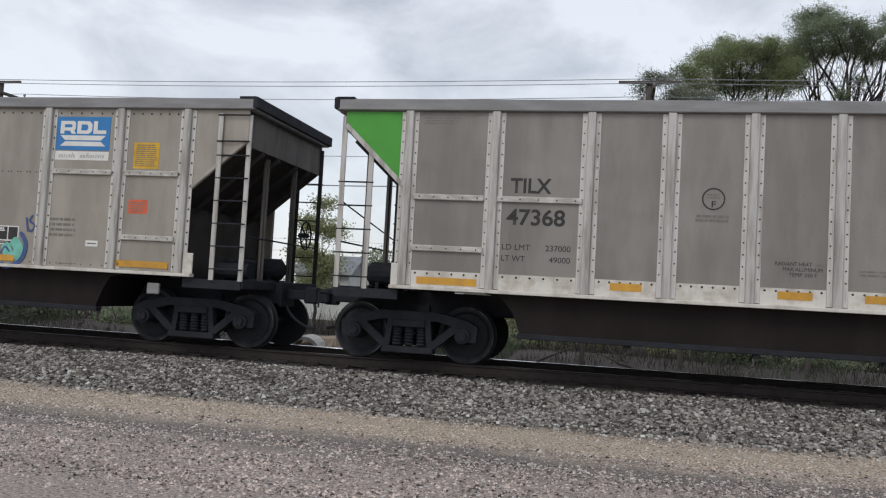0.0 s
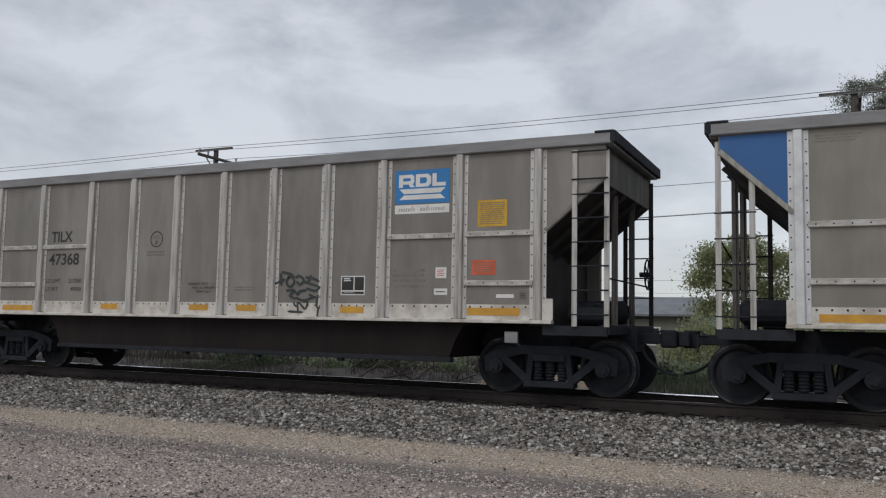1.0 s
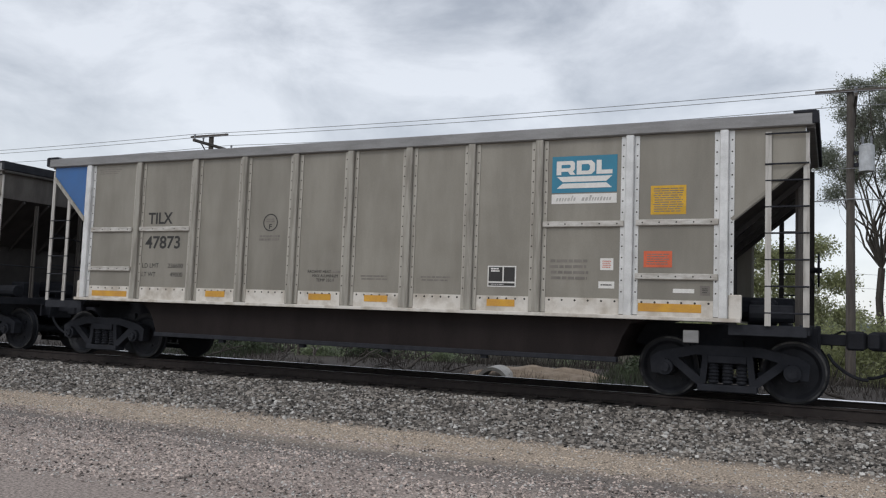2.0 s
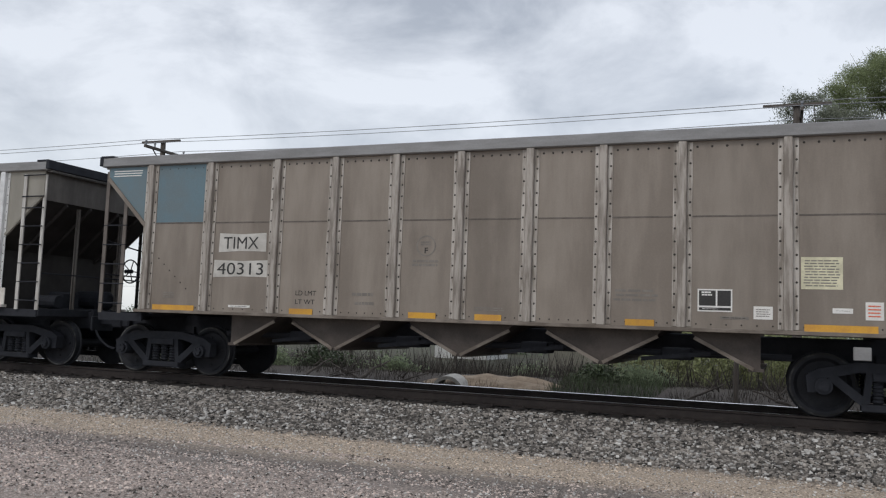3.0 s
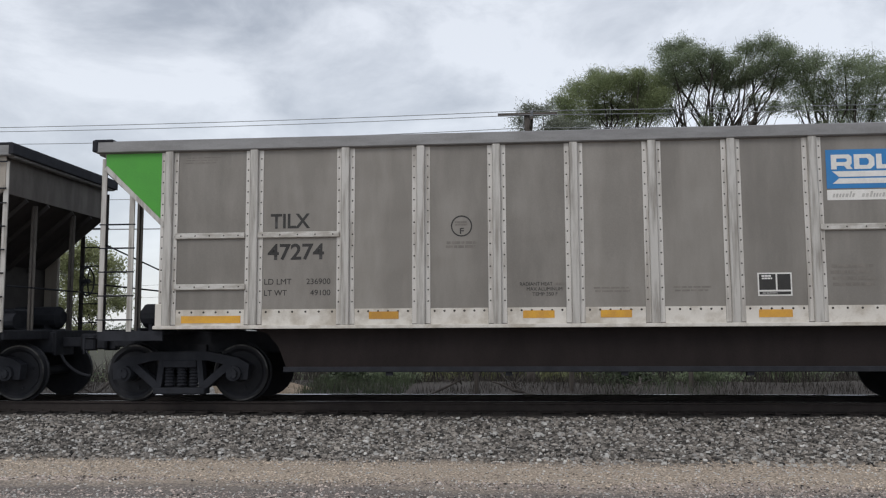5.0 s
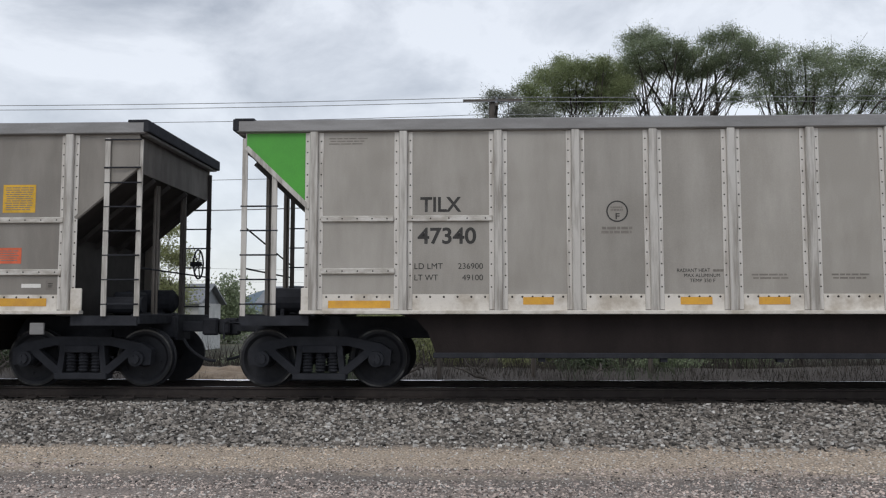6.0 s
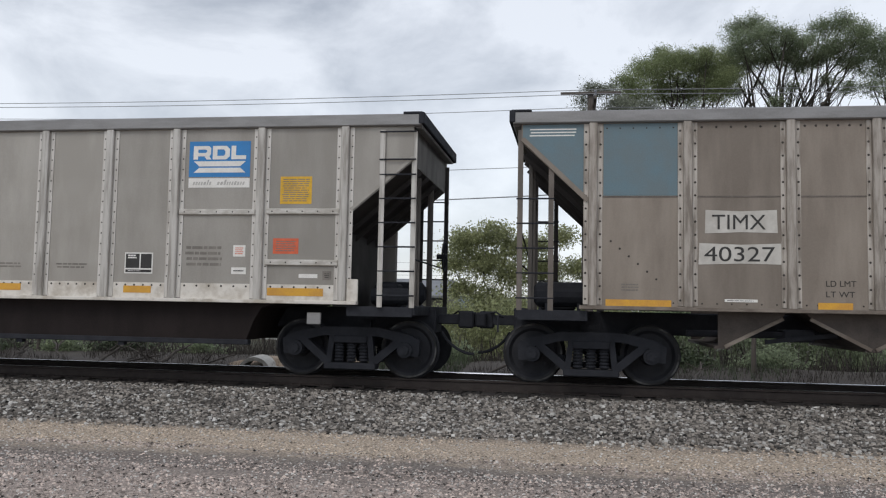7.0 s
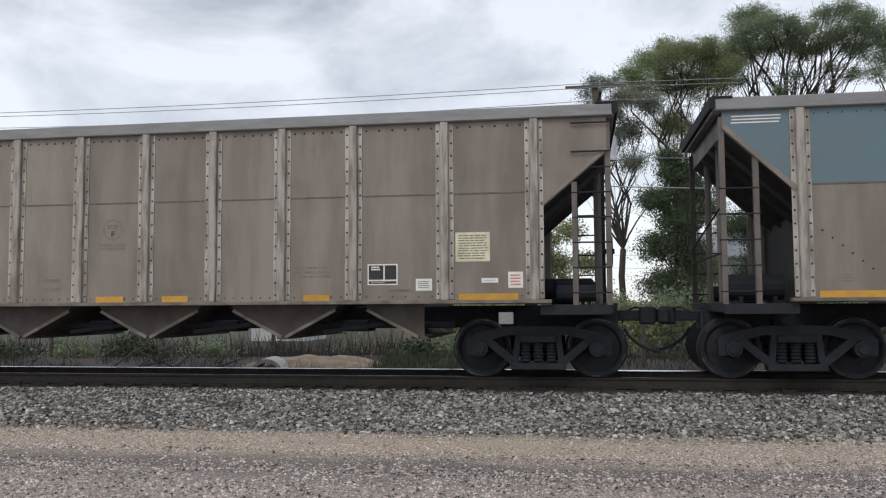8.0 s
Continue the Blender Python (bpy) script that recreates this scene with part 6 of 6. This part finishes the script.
BLUE_TAG = (((5.36, 1.76), (5.40, 1.34), (5.46, 1.50)), ((5.37, 1.76), (5.50, 1.71), (5.47, 1.57)), ((5.58, 2.08), (5.55, 1.83), (5.58, 1.70)), ((5.71, 1.92), (5.71, 1.74)), ((5.50, 1.71), (5.65, 1.71), (5.77, 1.65), (5.85, 1.53)), ((5.60, 1.62), (5.58, 1.44), (5.72, 1.43)), ((5.75, 1.62), (5.86, 1.49), (6.01, 1.49), (5.97, 1.65), (5.85, 1.63)), ((6.00, 1.58), (6.12, 1.65), (6.21, 1.59), (6.07, 1.49)))
BLUE_BLOCK = (((6.71, 2.09), (6.58, 2.02), (6.55, 1.82), (6.61, 1.77)), ((6.76, 2.09), (6.79, 1.95), (6.72, 1.86)), ((6.55, 1.77), (6.87, 1.77), (7.10, 1.82), (7.16, 1.96), (7.13, 2.23)), ((6.64, 1.87), (6.91, 1.87), (7.12, 1.91)), ((6.61, 1.73), (6.60, 1.41)), ((6.56, 1.46), (6.68, 1.59), (6.81, 1.50), (6.76, 1.39), (6.57, 1.38)), ((6.68, 1.68), (6.78, 1.55)))
MINT_BLOCK = (((7.60, 1.74), (7.57, 1.52), (7.61, 1.30), (7.71, 1.17)), ((7.76, 1.72), (7.64, 1.56), (7.68, 1.39), (7.87, 1.39)), ((8.02, 1.70), (8.18, 1.68), (8.21, 1.53)), ((8.01, 1.44), (8.06, 1.28), (8.24, 1.35)), ((8.33, 1.40), (8.33, 1.22)), ((8.05, 1.61), (8.16, 1.54)))
DARK_BLOCK = (((7.58, 1.78), (7.76, 1.82), (7.95, 1.83), (7.93, 1.70)), ((7.75, 1.67), (7.60, 1.56), (7.61, 1.38), (7.78, 1.34), (7.93, 1.36)), ((7.93, 1.81), (7.91, 1.52), (7.90, 1.28)), ((8.00, 1.74), (8.16, 1.74), (8.21, 1.63)), ((7.96, 1.52), (8.21, 1.58)), ((8.23, 1.63), (8.28, 1.44)), ((8.19, 1.35), (8.33, 1.42)), ((8.34, 1.55), (8.36, 1.44), (8.41, 1.27), (8.44, 1.15)), ((7.58, 1.29), (7.69, 1.21), (7.80, 1.19)))
WORD_DARK = (((8.95, 2.11), (8.87, 2.22), (8.73, 2.14), (8.67, 1.95), (8.76, 1.88), (8.97, 1.92), (9.05, 1.80), (8.95, 1.63), (8.77, 1.64), (8.69, 1.78)), ((9.48, 2.33), (9.09, 2.11)), ((9.10, 2.11), (9.27, 1.90), (9.35, 1.56)), ((9.28, 1.90), (9.41, 2.04)), ((9.35, 1.56), (9.46, 1.73), (9.69, 1.81)), ((10.18, 2.27), (9.79, 2.08)), ((9.79, 2.08), (9.89, 1.78), (9.95, 1.49)), ((9.90, 1.80), (10.19, 1.94)), ((9.95, 1.49), (10.11, 1.64), (10.19, 1.70)), ((10.51, 2.06), (10.54, 1.71), (10.64, 1.28)))
WORD_MINT = (((10.56, 2.11), (10.61, 1.77), (10.69, 1.33)), ((10.92, 2.15), (10.80, 1.89), (10.63, 1.71)), ((10.63, 1.69), (10.80, 1.62), (11.05, 1.51), (11.26, 1.35)), ((11.81, 2.10), (11.66, 2.12), (11.47, 1.92), (11.53, 1.61), (11.71, 1.48), (11.95, 1.56)), ((11.63, 1.72), (11.74, 1.84), (11.97, 1.90)))
GREY_TAG = (((4.29, 1.42), (4.41, 1.63), (4.68, 1.67)), ((4.45, 1.33), (4.69, 1.54), (4.91, 1.38)), ((4.65, 1.80), (4.81, 1.84), (4.89, 1.66)), ((4.22, 1.56), (4.32, 1.32)))
WORD_ARCH = (((12.23, 1.51), (12.22, 1.90), (12.34, 2.07), (12.57, 2.07), (12.74, 1.91), (12.77, 1.72), (12.64, 1.50)), ((13.06, 2.05), (13.14, 2.20), (13.46, 2.18), (13.64, 2.07), (13.68, 1.77), (13.66, 1.41)), ((13.09, 2.07), (13.16, 1.85), (13.19, 1.61)), ((13.28, 1.37), (13.43, 1.40)))
SCRAWL_UPPER = (((8.72, 1.88), (8.74, 1.65)), ((8.74, 1.90), (8.93, 1.86), (9.02, 1.80)), ((8.59, 1.68), (8.82, 1.77)), ((8.90, 1.82), (8.85, 1.71), (8.93, 1.63), (9.02, 1.72), (8.95, 1.82), (8.89, 1.79)), ((9.05, 1.79), (9.12, 1.83), (9.22, 1.75), (9.14, 1.67), (9.07, 1.73)), ((9.26, 1.80), (9.42, 1.78), (9.56, 1.72)), ((9.23, 1.72), (9.42, 1.67), (9.58, 1.62)), ((9.38, 1.84), (9.30, 1.70)), ((9.28, 1.61), (9.46, 1.56), (9.58, 1.62)), ((8.85, 1.56), (9.02, 1.57), (8.94, 1.47), (9.06, 1.42)), ((9.02, 1.58), (9.10, 1.49), (9.14, 1.55), (9.29, 1.57)))
SCRAWL_LOWER = (((9.06, 1.44), (9.22, 1.39), (9.38, 1.43), (9.50, 1.45)), ((9.02, 1.36), (9.08, 1.28), (9.14, 1.36)), ((9.14, 1.36), (9.27, 1.24), (9.32, 1.37), (9.22, 1.36)), ((9.34, 1.49), (9.46, 1.45)), ((9.54, 1.49), (9.51, 1.33), (9.56, 1.25), (9.64, 1.41), (9.58, 1.48)), ((9.55, 1.25), (9.53, 1.10)), ((9.63, 1.33), (9.69, 1.21), (9.68, 1.11)), ((8.90, 1.19), (9.23, 1.18)), ((9.10, 1.36), (9.13, 1.16)))
ROPE = (strokes("spray_black", 0.048, *SCRAWL_UPPER), strokes("spray_black", 0.046, *SCRAWL_LOWER))
SHADOW = tuple(tuple((x + 0.05, z - 0.03) for x, z in line) for line in WORD_DARK)
SEEK = (strokes("spray_mint", 0.07, *SHADOW), strokes("spray_mint", 0.095, *WORD_MINT), strokes("spray_black", 0.052, *WORD_DARK), strokes("spray_mint", 0.21, *MINT_BLOCK), strokes("spray_black", 0.06, *DARK_BLOCK),
        strokes("spray_mint", 0.15, *WORD_ARCH))
TAGS = (strokes("spray_grey", 0.17, *GREY_TAG), strokes("spray_white", 0.075, *WHITE_TAG), strokes("spray_black", 0.055, *BLACK_TAG), strokes("spray_blue", 0.10, *BLUE_TAG), strokes("spray_blue", 0.14, *BLUE_BLOCK))


def riveted_car(number, extra, corner):
    named = [marks("TILX", number, 2.68, 3.28, 2.82, 3.05, 2.62, 3.50, 2.36, 2.60), weights("236500", "48500", 2.58, 1.70)] if number else []
    return [*named, badge(11.14, 3.66), end_paint(*corner), AMBER_D, SMALL_PRINT, test_ring(5.71, 2.48),
            notice("sticker_yellow", 12.63, 13.1, 2.80, 3.24, 11, "yellow printed notice", "ink_faint"), notice("sticker_red", 12.60, 12.95, 2.05, 2.28, 5, "red printed notice", "ink_faint"), notice("vinyl_white", 11.85, 12.08, 1.47, 1.57, 1, "small white label"),
            clean_box(10.08, 10.55, 1.44, 1.76), *extra]


BADGE_BLUE_TAG = (strokes("spray_mint", 0.20, *(((10.44, 1.53), (10.58, 1.38), (10.51, 1.20)), ((10.31, 1.46), (10.40, 1.22)))), strokes("spray_blue", 0.085, *(((10.59, 1.66), (10.71, 1.46), (10.64, 1.19), (10.39, 1.06), (10.23, 1.11)),)), strokes("spray_blue", 0.035, *(((10.69, 1.92), (10.73, 1.67)), ((10.81, 1.96), (10.76, 1.86), (10.86, 1.78), (10.79, 1.68), (10.73, 1.73)), ((10.06, 1.28), (10.13, 1.40), (10.23, 1.29), (10.31, 1.40), (10.41, 1.31)))))
GREEN, BLUE = ("green", "bright green painted corner"), ("blue", "blue painted corner")
TRAIN = [
    (-1, "d", dict(label="riveted grey hopper car with a blue badge and blue graffiti", decals=riveted_car(None, BADGE_BLUE_TAG, GREEN))),
    (0, "a", dict(sheet="panel_dirty", label="smooth grey hopper car with green corner and black graffiti", decals=smooth_car("47368", "237000", "49000", *GREEN, ROPE))),
    (1, "a", dict(sheet="panel_olive", post="post_olive", label="smooth grey hopper car with blue corner and bright posts", decals=smooth_car("47873", "236600", "49000", *BLUE, badge_z=3.53, badge_mat="logo_teal"), bright=(0, 9, 10))),
    (2, "t", dict(label="dusty brown hopper car with slate-blue panel and white number patches", decals=brown_car("40313"))),
    (3, "d", dict(label="riveted grey hopper car with mint and black graffiti", decals=riveted_car("50569", SEEK + TAGS, BLUE))),
    (4, "a", dict(sheet="panel_dirty", label="smooth grey aluminium hopper car with a bright green corner", decals=smooth_car("47274", "236900", "49100", *GREEN))),
    (5, "a", dict(label="clean smooth grey aluminium hopper car with a bright green corner", decals=smooth_car("47340", "236900", "49100", *GREEN))),
    (6, "t", dict(label="dusty brown hopper car with slate-blue panel and white number patches", decals=brown_car("40327"))),
    (7, "t", dict(label="dusty brown hopper car with a slate-blue painted end", decals=brown_car(None))),
]
CARS = [(place, hopper_car(kind, place, style)) for place, kind, style in TRAIN]

# ---- sleepers, the nearest first ----
for i in range(150):
    s = part("sleeper", shared("sleeper", "sleeper", sleeper_mesh), railway, at=Matrix.Translation((-58 + 0.53 * i, TRACK_Y, RAIL_Z - 0.262)))
    part("tie_plate", shared("tie_plate", "rail", tie_plate), s)


def motions():
    """The train rolls past; every wheelset turns with it."""
    times = [t for t, _ in TRAIN_ROWS]
    gone = [s for _, s in TRAIN_ROWS]
    for place, car in CARS:
        walk(car, [(t, pose(place * CAR_PITCH + s, TRACK_Y, RAIL_Z + 0.1)) for t, s in TRAIN_ROWS])
    steps = [k / FPS for k in range(int(8 * FPS) + 1)]
    rolled = [math.degrees(np.interp(t, times, gone) / 0.457) for t in steps]
    for wheelset, ax in WHEELS:
        walk(wheelset, [(t, pose(ax, 0, 0.457, 0, a, 0)) for t, a in zip(steps, rolled)])


motions()
